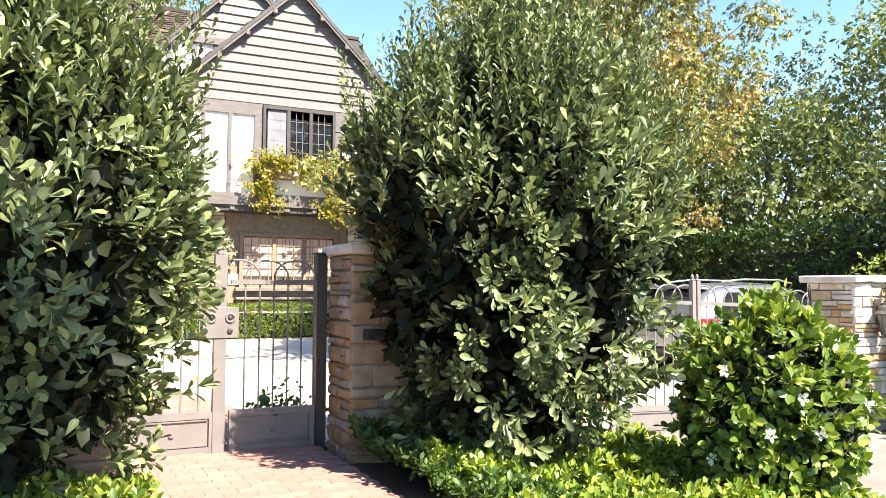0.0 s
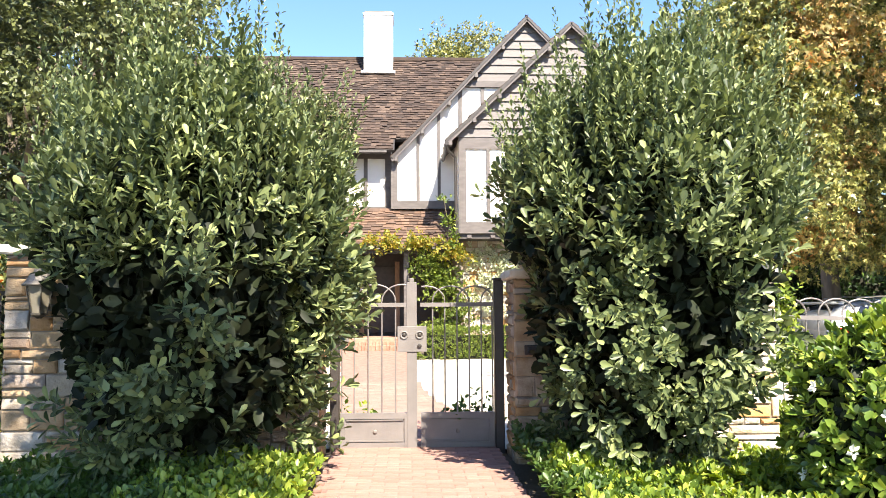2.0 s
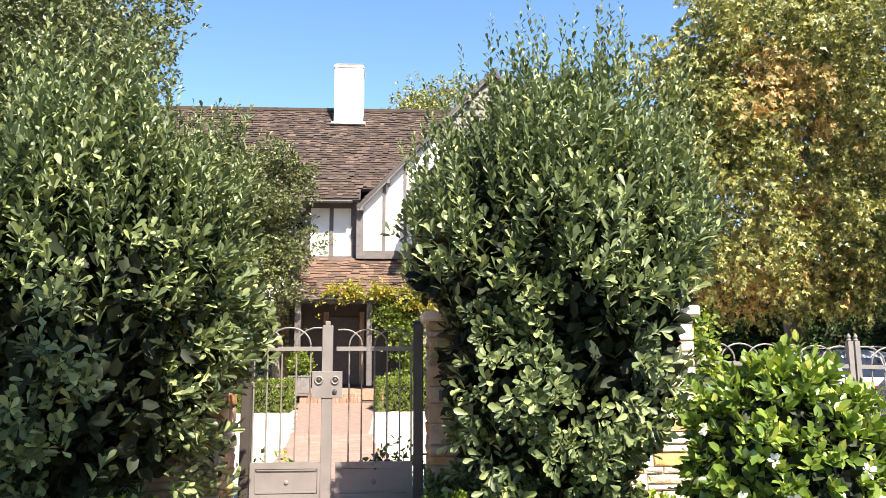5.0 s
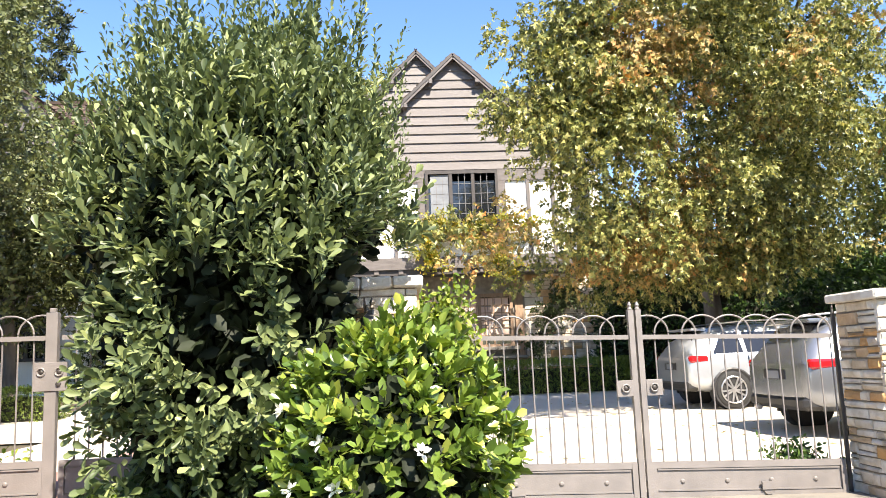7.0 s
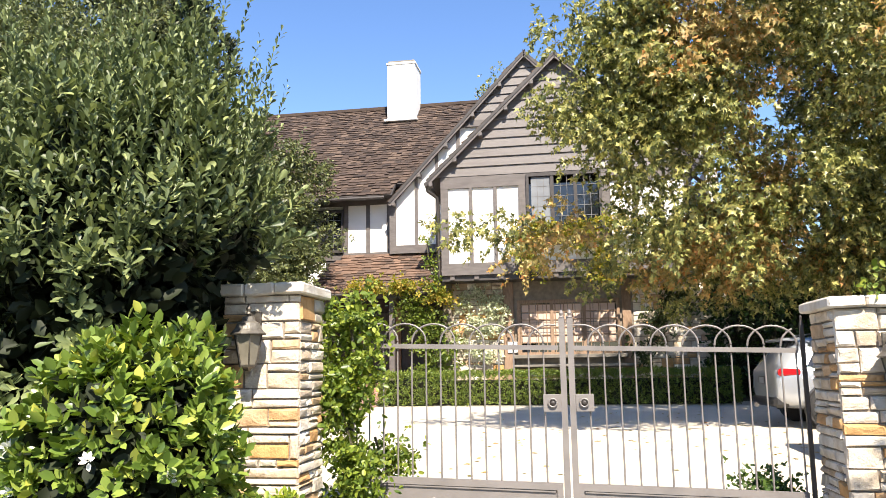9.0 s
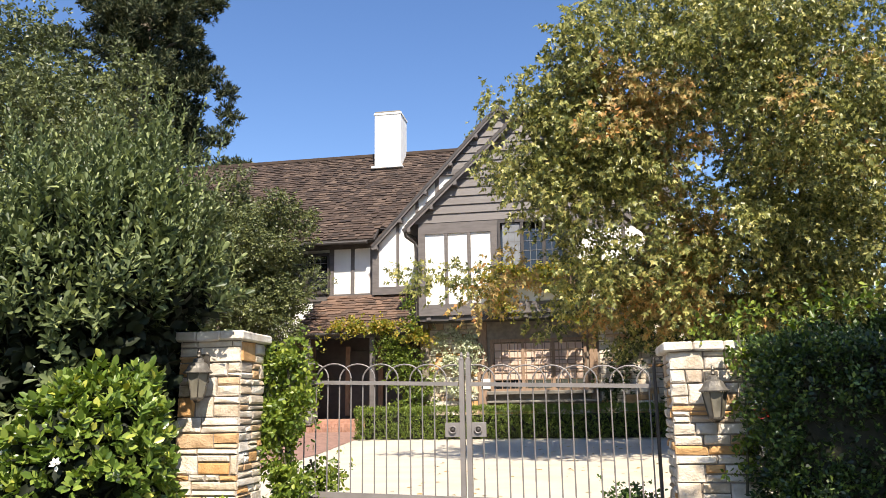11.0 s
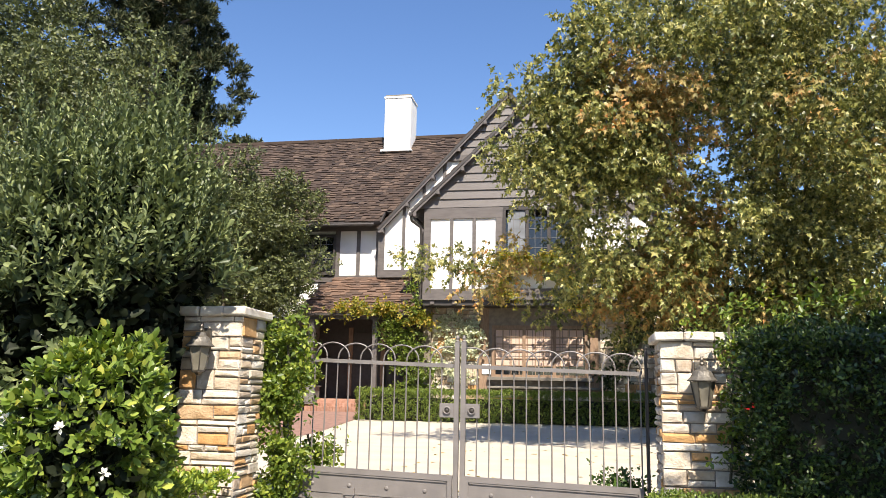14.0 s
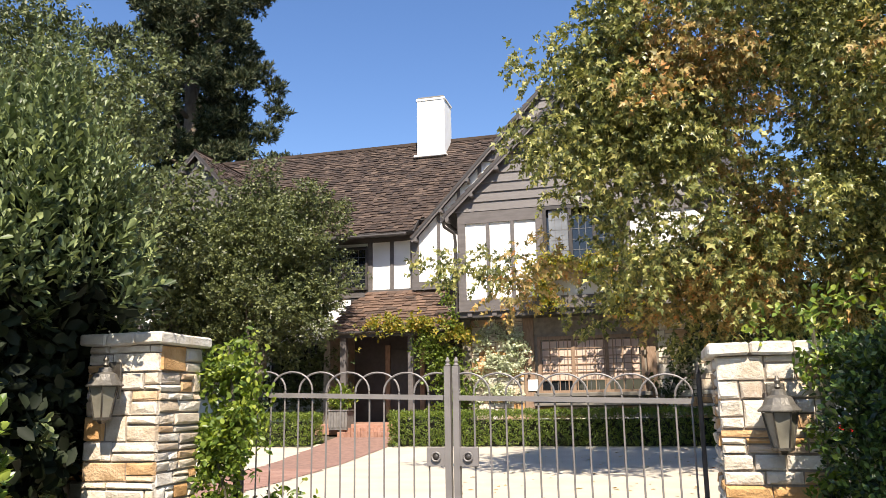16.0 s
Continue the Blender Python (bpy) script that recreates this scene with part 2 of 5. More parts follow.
def part(name, bm, mat, parent=None, label="", local=False, smooth=False, kind=""):
    me = bpy.data.meshes.new(name)
    bmesh.ops.recalc_face_normals(bm, faces=bm.faces)
    bm.to_mesh(me)
    bm.free()
    if smooth:
        me.polygons.foreach_set("use_smooth", [True] * len(me.polygons))
    return finish(name, me, mat, parent, label, local, kind)


def box(x0, x1, y0, y1, z0, z1, bevel=0.0, bm=None):
    bm = bm or bmesh.new()
    r = bmesh.ops.create_cube(bm, size=1)
    vs = r["verts"]
    for v in vs:
        v.co = Vector((x0 + (v.co.x + 0.5) * (x1 - x0), y0 + (v.co.y + 0.5) * (y1 - y0), z0 + (v.co.z + 0.5) * (z1 - z0)))
    if bevel:
        es = {e for v in vs for e in v.link_edges}
        bmesh.ops.bevel(bm, geom=list(es), offset=bevel, segments=1, affect="EDGES")
    return bm


def beam(p, q, w, d, out, bm=None):
    """A straight squared member from p to q, w wide in the wall's plane and d deep along out."""
    bm = bm or bmesh.new()
    p, q, out = Vector(p), Vector(q), Vector(out).normalized()
    side = (q - p).cross(out).normalized() * w / 2
    vs = [bm.verts.new(c + s * side + o * out) for c in (p, q) for s, o in ((-1, 0), (1, 0), (1, d), (-1, d))]
    for a in ((0, 1, 2, 3), (7, 6, 5, 4), (0, 4, 5, 1), (1, 5, 6, 2), (2, 6, 7, 3), (3, 7, 4, 0)):
        bm.faces.new([vs[i] for i in a])
    return bm


def prism(poly, y0, y1, bm=None):
    """A polygon in x and z, run from y0 to y1."""
    bm = bm or bmesh.new()
    a = [bm.verts.new((x, y0, z)) for x, z in poly]
    b = [bm.verts.new((x, y1, z)) for x, z in poly]
    bm.faces.new(a), bm.faces.new(b[::-1])
    for i in range(len(poly)):
        j = (i + 1) % len(poly)
        bm.faces.new((a[i], b[i], b[j], a[j]))
    return bm


def tube(pts, radii, n=8, bm=None, closed=False):
    bm = bm or bmesh.new()
    pts = [Vector(p) for p in pts]
    rings = []
    for i, p in enumerate(pts):
        if closed:
            d = pts[(i + 1) % len(pts)] - pts[i - 1]
        else:
            d = pts[min(i + 1, len(pts) - 1)] - pts[max(i - 1, 0)]
        q = d.to_track_quat("Z", "Y")
        r = radii[i] if hasattr(radii, "__len__") else radii
        rings.append([bm.verts.new(p + q @ Vector((r * math.cos(a), r * math.sin(a), 0))) for a in [2 * math.pi * k / n for k in range(n)]])
    m = len(rings)
    for i in range(m if closed else m - 1):
        a, b = rings[i], rings[(i + 1) % m]
        for k in range(n):
            bm.faces.new((a[k], a[(k + 1) % n], b[(k + 1) % n], b[k]))
    if not closed:
        bm.faces.new(rings[0][::-1]), bm.faces.new(rings[-1])
    return bm


def lathe(profile, n=16, at=(0, 0, 0), axis="Z", bm=None):
    """profile: (radius, height) pairs turned round an axis."""
    bm = bm or bmesh.new()
    rings = []
    for r, h in profile:
        ring = []
        for k in range(n):
            a = 2 * math.pi * k / n
            c = (r * math.cos(a), r * math.sin(a), h) if axis == "Z" else (r * math.cos(a), h, r * math.sin(a))
            ring.append(bm.verts.new(Vector(c) + Vector(at)))
        rings.append(ring)
    for a, b in zip(rings, rings[1:]):
        for k in range(n):
            bm.faces.new((a[k], a[(k + 1) % n], b[(k + 1) % n], b[k]))
    bm.faces.new(rings[0][::-1]), bm.faces.new(rings[-1])
    return bm


# ---- foliage ----
OVAL = ([(0, 0, 0), (0.3, 0.26, 0.05), (0.70, 0.24, 0.06), (1, 0, -0.06), (0.70, -0.24, 0.06), (0.3, -0.26, 0.05)], [(0, 1, 2, 3), (0, 3, 4, 5)])
NARROW = ([(0, 0, 0), (0.4, 0.13, 0.03), (1, 0, -0.05), (0.4, -0.13, 0.03)], [(0, 1, 2), (0, 2, 3)])
SPOON = ([(0, 0, 0), (0.34, 0.11, 0.03), (0.70, 0.22, 0.07), (0.92, 0.14, 0.04), (1, 0, -0.03), (0.92, -0.14, 0.04), (0.70, -0.22, 0.07), (0.34, -0.11, 0.03)], [(0, 1, 2, 3, 4), (0, 4, 5, 6, 7)])
LOBED = ([(0, 0, 0), (0.30, 0.46, -0.05), (0.42, 0.17, 0.05), (1, 0, -0.10), (0.42, -0.17, 0.05), (0.30, -0.46, -0.05)], [(0, 1, 2, 3), (0, 3, 4, 5)])
DIAMOND = ([(0, 0, 0), (0.5, 0.27, 0.03), (1, 0, -0.04), (0.5, -0.27, 0.03)], [(0, 1, 2, 3)])
NEEDLE = ([(0, 0, 0), (0.5, 0.06, 0), (1, 0, 0), (0.5, -0.06, 0)], [(0, 1, 2, 3)])


def unit(a):
    return a / np.maximum(np.linalg.norm(a, axis=1, keepdims=True), 1e-9)


def leaf_mesh(name, P, D, N, size, shape, mat, parent, label="", kind="stuff"):
    """One mesh of many leaves: places P, leaf directions D, face normals N, lengths size."""
    tv, tf = np.array(shape[0], float), shape[1]
    D = unit(D)
    S = unit(np.cross(N, D))
    N = np.cross(D, S)
    n, k = len(P), len(tv)
    size = np.broadcast_to(size, (n,))[:, None, None]
    V = P[:, None] + size * (D[:, None] * tv[None, :, 0:1] + S[:, None] * tv[None, :, 1:2] + N[:, None] * tv[None, :, 2:3])
    me = bpy.data.meshes.new(name)
    me.vertices.add(n * k)
    me.vertices.foreach_set("co", V.astype(np.float32).ravel())
    flat = np.concatenate([np.array(f) for f in tf])
    idx = (flat[None, :] + k * np.arange(n)[:, None]).ravel()
    lens = np.tile([len(f) for f in tf], n)
    me.loops.add(len(idx))
    me.loops.foreach_set("vertex_index", idx.astype(np.int32))
    me.polygons.add(len(lens))
    me.polygons.foreach_set("loop_start", np.concatenate([[0], np.cumsum(lens)[:-1]]).astype(np.int32))
    me.update(calc_edges=True)
    return finish(name, me, mat, parent, label, kind=kind)


def sprigs(rng, C, A, per, stem, lean=0.8, jitter=0.25, up=0.0):
    """Leaves round short stems: centres C, stem directions A. Gives leaf places, directions and normals."""
    A = unit(A)
    n = len(C)
    e1 = unit(np.cross(A, unit(rng.normal(size=(n, 3)))))
    e2 = np.cross(A, e1)
    P, D, N = [], [], []
    for j in range(per):
        f = j / max(per - 1, 1)
        a = 2.4 * j + rng.uniform(0, 0.6, n)
        rad = e1 * np.cos(a)[:, None] + e2 * np.sin(a)[:, None]
        w = lean * (1.15 - 0.75 * f)
        d = unit(A * (1 - 0.45 * w) + rad * w + rng.normal(size=(n, 3)) * jitter + np.array([0, 0, up]))
        P.append(C + A * (stem * (f - 0.5)) + rad * 0.006)
        D.append(d)
        N.append(unit(A - rad * 0.3 + rng.normal(size=(n, 3)) * jitter + np.array([0, 0, 0.3])))
    return np.concatenate(P), np.concatenate(D), np.concatenate(N)


def bumpy(V, seed, freq):
    return np.array([noise.noise((v[0] * freq + seed, v[1] * freq - seed, v[2] * freq + 2 * seed)) for v in V])


def gz(x, y):
    """Height of the ground: the frontage falls to the right, the court rises towards the house."""
    f = np.interp(x, [-4, 0.8, 3.0, 7.0, 9.0], [0.05, 0.0, -0.16, -0.25, -0.27])
    s = np.clip((y - 0.4) / 5.5, 0, 1)
    s = s * s * (3 - 2 * s)
    z = f * (1 - s) + -0.15 * s + np.interp(y, [7.5, 10, 13, 15.6, 17], [0, 0.05, 0.24, 0.5, 0.56])
    return z + np.interp(y, [-9, -6, -4.5, -1], [-0.22, -0.2, -0.06, 0.0])

# ---- ground ----
def sheet(name, xs, ys, lift, mat, label, category="", inside=None):
    bm = bmesh.new()
    g = [[bm.verts.new((x, y, float(gz(x, y)) + lift)) for x in xs] for y in ys]
    for j in range(len(ys) - 1):
        for i in range(len(xs) - 1):
            cx, cy = (xs[i] + xs[i + 1]) / 2, (ys[j] + ys[j + 1]) / 2
            if inside is None or inside(cx, cy):
                bm.faces.new((g[j][i], g[j][i + 1], g[j + 1][i + 1], g[j + 1][i]))
    bmesh.ops.delete(bm, geom=[v for v in bm.verts if not v.link_faces], context="VERTS")
    return tagged(part(name, bm, mat), label, category or name, kind="structure")


def steps_of(a, b, d):
    return [a + (b - a) * i / round((b - a) / d) for i in range(round((b - a) / d) + 1)]


far = [-1500, -400, -120, -50]
sheet("ground", far + steps_of(-25, 35, 1.0) + [60, 150, 400, 1500], far + [-25] + steps_of(-12, 24, 0.5) + [40, 80, 200, 600, 1500], -0.035, M_SOIL, "dry brown garden soil under planting", "ground")
sheet("road", far + steps_of(-25, 35, 1.0) + [60, 150, 400, 1500], [-25] + steps_of(-12, -6, 0.5), -0.012, M_ASPHALT, "dark asphalt street before the gates", "road")
sheet("court", steps_of(-10, 18, 0.5), steps_of(0.0, 13.5, 0.5), 0.0, M_GRAVEL, "sunlit cream gravel motor court inside the gates", "driveway", lambda x, y: x > -3.6 or y > 8)
sheet("apron", steps_of(3.2, 7.1, 0.3), steps_of(-6.0, 0.0, 0.5), 0.0, M_CONCRETE, "pale concrete drive apron before the drive gate", "driveway")
pl = lambda y: float(np.interp(y, [-6, 0, 4, 8, 14.6], [-0.72, -0.72, -1.05, -1.35, -2.0]))
pr = lambda y: float(np.interp(y, [-6, 0, 3.4, 8, 14.6], [0.92, 0.78, 0.62, 0.15, 0.0]))
walkway = sheet("walkway", steps_of(-2.2, 1.0, 0.1), steps_of(-6.0, 14.6, 0.2), 0.010, M_JOINT, "pink brick garden path through the pedestrian gate", "path",
                lambda x, y: pl(y) - 0.02 < x < pr(y) + 0.02)

# ---- stone piers ----
def stone_face(rng, parent, o, u, n, width, height, hs, ws, depth=0.024, mat=None, gap=0.005):
    """Courses of uneven stones on a face: o its lower corner, u along it, n out of it."""
    o, u, n = Vector(o), Vector(u), Vector(n)
    up = Vector((0, 0, 1))
    z = 0.0
    while z < height - 0.02:
        h = min(rng.uniform(*hs), height - z)
        if height - z - h < 0.05:
            h = height - z
        x = 0.0
        while x < width - 0.005:
            w = min(rng.uniform(*ws), width - x)
            if width - x - w < 0.07:
                w = width - x
            cuts = [(0, h)] if h < 0.1 or rng.random() < 0.6 else (lambda q: [(0, h * q), (h * q, h)])(rng.uniform(0.3, 0.7))
            for a, b in cuts:
                d = depth * rng.uniform(0.6, 1.25)
                vs = []
                tilt, lean_ = rng.uniform(-0.006, 0.006), rng.uniform(-0.006, 0.006)
                for out, ins, jit in ((-0.02, 0, 0.0), (d * 0.6, 0.0, 0.012), (d, 0.009, 0.018)):
                    for cx, cz in ((x, z + a), (x + w, z + a), (x + w, z + b), (x, z + b)):
                        sx, sz = (1 if cx == x else -1), (1 if cz == z + a else -1)
                        jx, jz = rng.uniform(0, min(jit, w * 0.13)), rng.uniform(0, min(jit, (b - a) * 0.2))
                        lift = out + (sx * tilt + sz * lean_ if ins else 0) + rng.uniform(-0.004, 0.004)
                        vs.append(o + u * (cx + sx * (gap / 2 + ins + jx)) + up * (cz + sz * (gap / 2 + ins * 0.8 + jz)) + n * lift - offset_of(parent))
                vs.append((vs[8] + vs[9] + vs[10] + vs[11]) / 4 + n * rng.uniform(0.0, 0.009) + u * rng.uniform(-0.2, 0.2) * w)
                fs = [(8 + i, 8 + (i + 1) % 4, 12) for i in range(4)] + [(k + i, k + (i + 1) % 4, k + 4 + (i + 1) % 4, k + 4 + i) for k in (0, 4) for i in range(4)]
                me = bpy.data.meshes.new("stone")
                me.from_pydata(vs, [], fs)
                finish("stone", me, mat or M_STONE, parent, local=True)
            x += w
        z += h


def lantern(loc, label):
    """Coach lamp on a wall plate; the wall lies towards +y."""
    x, y, z = loc
    t = thing("wall_lantern", loc, label, "lantern", "coach lamps on the piers")
    part("wall_plate", box(x - 0.05, x + 0.05, y + 0.085, y + 0.105, z + 0.02, z + 0.26, 0.006), M_BRONZE, t)
    part("bracket", tube([(x, y + 0.09, z + 0.08), (x, y + 0.05, z + 0.2), (x, y, z + 0.245), (x, y, z + 0.2)], 0.011), M_BRONZE, t, "curved bronze bracket")
    part("finial", lathe([(0.006, 0.22), (0.02, 0.235), (0.012, 0.25), (0.018, 0.27), (0.004, 0.30)], 10, (x, y, z)), M_BRONZE, t)
    part("roof", lathe([(0.115, 0.098), (0.118, 0.106), (0.09, 0.135), (0.072, 0.175), (0.045, 0.19), (0.04, 0.215), (0.02, 0.222)], 12, (x, y, z)), M_HOOD, t, "domed weathered hood")
    part("glass", lathe([(0.052, -0.095), (0.09, 0.095)], 6, (x, y, z)), M_FROST, t, "frosted glass panes")
    for k in range(6):
        a = 2 * math.pi * k / 6
        part("corner_bar", tube([(x + 0.055 * math.cos(a), y + 0.055 * math.sin(a), z - 0.098), (x + 0.095 * math.cos(a), y + 0.095 * math.sin(a), z + 0.1)], 0.005, 5), M_BRONZE, t)
    part("base", lathe([(0.02, -0.135), (0.035, -0.12), (0.06, -0.11), (0.062, -0.095)], 6, (x, y, z)), M_BRONZE, t)
    t.scale = (1.15, 1.15, 1.15)
    return t


def pier(x0, x1, y0, y1, top, seed, label, sides="flr", mat=None):
    rng = random.Random(seed)
    zb = float(gz((x0 + x1) / 2, (y0 + y1) / 2)) - 0.06
    t = thing("stone_pier", ((x0 + x1) / 2, (y0 + y1) / 2, zb), label, "pier", "stone gate piers")
    part("core", box(x0, x1, y0, y1, zb, top - 0.09), M_MORTAR, t, "mortar core")
    H = top - 0.09 - zb
    stone_face(rng, t, (x0 - 0.02, y0, zb), (1, 0, 0), (0, -1, 0), x1 - x0 + 0.04, H, (0.05, 0.20), (0.12, 0.42), mat=mat)
    if "l" in sides:
        stone_face(rng, t, (x0, y1, zb), (0, -1, 0), (-1, 0, 0), y1 - y0, H, (0.05, 0.17), (0.1, 0.36), mat=mat)
    if "r" in sides:
        stone_face(rng, t, (x1, y0, zb), (0, 1, 0), (1, 0, 0), y1 - y0, H, (0.05, 0.17), (0.1, 0.36), mat=mat)
    n = 3
    for i in range(n):  # capping slabs
        a = x0 - 0.07 + (x1 - x0 + 0.14) * i / n
        b = x0 - 0.07 + (x1 - x0 + 0.14) * (i + 1) / n - 0.006
        bm = box(a, b, y0 - 0.07 - rng.uniform(0, 0.012), y1 + 0.07, top - 0.09, top - rng.uniform(0, 0.008), 0.014)
        bmesh.ops.subdivide_edges(bm, edges=bm.edges[:], cuts=1)
        for v in bm.verts:
            v.co += Vector((0, 1, 1)) * noise.noise(v.co * 9) * 0.012
        part("cap_stone", bm, M_CAP, t, "rough pale cap stone")
    return t


pier(2.54, 3.13, -1.0, -0.44, 1.73, 3, "cream and tan ledge stone pier beside the drive gate")
pier(7.15, 7.83, -0.5, 0.14, 1.545, 9, "ledge stone pier with coach lamp half hidden by hedge")
pier(0.93, 1.52, -0.55, 0.02, 1.72, 5, "tan ledge stone pier with dark letter slot", mat=M_STONE_TAN)
pier(-1.5, -0.88, -0.55, 0.02, 1.74, 11, "ledge stone pier behind the tall shrub", mat=M_STONE_TAN)
pier(-3.42, -2.8, -1.0, -0.44, 1.92, 12, "ledge stone pier with lantern before the vine fence", mat=M_STONE_TAN)
slot = thing("letter_slot", (1.2, -0.59, 0.95), "black metal letter slot in the stone pier", "letterbox")
part("slot_frame", box(1.0, 1.42, -0.605, -0.54, 0.93, 1.02, 0.006), M_IRON_D, slot)
part("slot_flap", box(1.03, 1.39, -0.615, -0.606, 0.945, 1.005, 0.003), M_TRIM, slot)
lantern((2.8, -1.17, 1.215), "weathered bronze coach lamp on the stone pier")
lantern((7.49, -0.665, 0.97), "weathered bronze coach lamp beside the hedge")
lantern((-3.08, -1.17, 1.45), "dark bronze coach lamp on the stone pier")
for a, b, za in ((1.56, 2.5, 1.25), (-2.8, -1.56, 1.3)):
    w = thing("garden_wall", ((a + b) / 2, -0.3, gz((a + b) / 2, -0.3)), "low stone wall behind the tall shrub", "wall", kind="structure")
    part("wall_core", box(a, b, -0.45, -0.15, -0.25, za), M_MORTAR, w)
    stone_face(random.Random(21), w, (a, -0.45, -0.2), (1, 0, 0), (0, -1, 0), b - a, za + 0.18, (0.08, 0.2), (0.15, 0.45))

# ---- gates ----
def scroll_gate_leaf(t, xa, xb, zrail, zmid, zbot, slope, hang, seed, hoop, first, depth=0.05, bosses=4):
    """One leaf between xa and xb at y = 0. slope: rise per metre from x = xa. hang: 'l' or 'r'."""
    zz = lambda x: slope * (x - xa)
    y0, y1 = -depth / 2, depth / 2
    def rail(name, z, h, dy=0.0):
        bm = beam((xa, y1, z), (xb, y1, z + zz(xb)), h, depth, (0, -1, 0))
        part(name, bm, M_IRON, t)
    rail("top_rail", zrail, 0.04)
    rail("middle_rail", zmid, 0.055)
    rail("bottom_rail", zbot + 0.025, 0.05)
    for x in (xa + 0.025, xb - 0.025):
        part("stile", box(x - 0.024, x + 0.024, y0 - 0.003, y1 + 0.003, zbot + zz(x), zmid + zz(x) + 0.02), M_IRON, t)
    part("kick_panel", prism([(xa, zbot + 0.02), (xb, zbot + 0.02 + zz(xb)), (xb, zmid + zz(xb)), (xa, zmid)], -0.006, 0.006), M_IRON, t, "grey sheet steel kick panel")
    part("panel_bead", beam((xa + 0.06, 0, zmid - 0.04), (xb - 0.06, 0, zmid - 0.04 + zz(xb)), 0.012, 0.02, (0, -1, 0)), M_IRON, t)
    part("panel_bead", beam((xa + 0.06, 0, zbot + 0.065), (xb - 0.06, 0, zbot + 0.065 + zz(xb)), 0.012, 0.02, (0, -1, 0)), M_IRON, t)
    n = max(2, round((xb - xa) / 0.127))
    sp = (xb - xa) / n
    for i in range(0 if hang == "l" else 1, n + (0 if hang == "l" else 1)):
        x = xa + sp * i + (0.012 if i == 0 else -0.012 if i == n else 0)
        part("bar", tube([(x, 0, zmid + zz(x)), (x, 0, zrail + zz(x))], 0.0075, 6), M_IRON, t)
    for s in range(first, n, 2):  # interlaced hoops, three bars wide
        ca, r = xa + sp * (s + 1.5), sp * 1.5
        pts = []
        for k in range(-3, 16):
            a = math.pi * min(max(k, 0), 12) / 12
            px_, pz_ = ca - r * math.cos(a), zrail + zz(ca) + 0.02 + hoop + r * 0.82 * math.sin(a)
            if k < 0:
                pz_ -= (hoop + 0.03) * -k / 3
            if k > 12:
                pz_ -= (hoop + 0.03) * (k - 12) / 3
            if xa - 0.005 <= px_ <= xb + 0.005:
                pts.append((px_, -0.008 if s % 4 else 0.008, pz_))
        if len(pts) > 2:
            part("hoop", tube(pts, 0.0085, 6), M_IRON, t)
    for i in range(bosses):
        x = xa + (xb - xa) * ((i + 0.7) / 4.4 if bosses > 1 else 0.5)
        part("rosette", lathe([(0.022, -0.007), (0.022, -0.012), (0.012, -0.02), (0.004, -0.021)], 10, (x, 0, (zmid + zbot) / 2 + zz(x)), "Y"), M_IRON, t)


def ring_pull(t, x, z):
    part("ring", tube([(x + 0.034 * math.cos(a), -0.05, z + 0.034 * math.sin(a)) for a in [2 * math.pi * k / 16 for k in range(16)]], 0.008, 6, closed=True), M_IRON, t)
    part("ring_boss", lathe([(0.03, -0.035), (0.03, -0.04), (0.012, -0.052), (0.004, -0.054)], 12, (x, 0, z), "Y"), M_IRON_D, t, "dark cast boss")


def finial_top(t, x, z, r=0.02):
    part("finial", lathe([(r, 0), (r * 1.25, 0.01), (r * 0.7, 0.025), (r * 1.0, 0.045), (r * 0.5, 0.07), (0.002, 0.078)], 10, (x, 0, z)), M_IRON, t)


SLP = -0.030
dl = thing("drive_gate", (4.24, 0, -0.2), "grey iron drive gate leaf with interlaced hoops", "gate", "drive gate leaves")
scroll_gate_leaf(dl, 3.30, 5.08, 1.265, 0.125, -0.165, SLP, "l", 1, 0.02, -2)
dr = thing("drive_gate", (6.1, 0, -0.25), "grey iron drive gate leaf with interlaced hoops", "gate", "drive gate leaves")
scroll_gate_leaf(dr, 5.20, 6.99, 1.208, 0.070, -0.215, SLP, "r", 2, 0.02, -1)
for t, xm, s, z in ((dl, 5.115, -1, 1.50), (dr, 5.185, 1, 1.50)):
    part("meeting_stile", box(xm - 0.025, xm + 0.025, -0.03, 0.03, -0.215, z - 0.04), M_IRON, t)
    finial_top(t, xm, z - 0.042)
    xc = xm + s * 0.1
    part("lock_plate", box(xc - 0.075, xc + 0.075, -0.036, -0.004, 0.68, 0.825, 0.003), M_IRON, t)
    ring_pull(t, xc - s * 0.005, 0.755)
for x, hw in ((3.25, 0.03), (7.04, 0.017)):
    gp = thing("gate_post", (x, 0.02, gz(x, 0)), "dark steel gate post beside the pier", "post", "gate posts")
    part("post", box(x - hw, x + hw, 0.02 - hw, 0.02 + hw, gz(x, 0) - 0.05, 1.36, 0.006), M_IRON_D, gp)
    part("post_cap", lathe([(hw * 1.15, 1.36), (hw * 0.9, 1.38), (hw * 0.55, 1.40), (hw * 0.7, 1.42), (0.004, 1.44)], 8, (x, 0.02, 0)), M_IRON_D, gp)
for x in (4.0, 6.25):
    wb = part("guide_wheel", lathe([(0.045, -0.02), (0.05, -0.01), (0.05, 0.01), (0.045, 0.02)], 14, (x, -0.02, float(gz(x, 0)) + 0.05), "Y"), M_IRON, dl if x < 5 else dr)
    part("wheel_bracket", box(x - 0.06, x + 0.06, -0.05, -0.03, float(gz(x, 0)) + 0.05, float(gz(x, 0)) + 0.12), M_IRON, dl if x < 5 else dr)

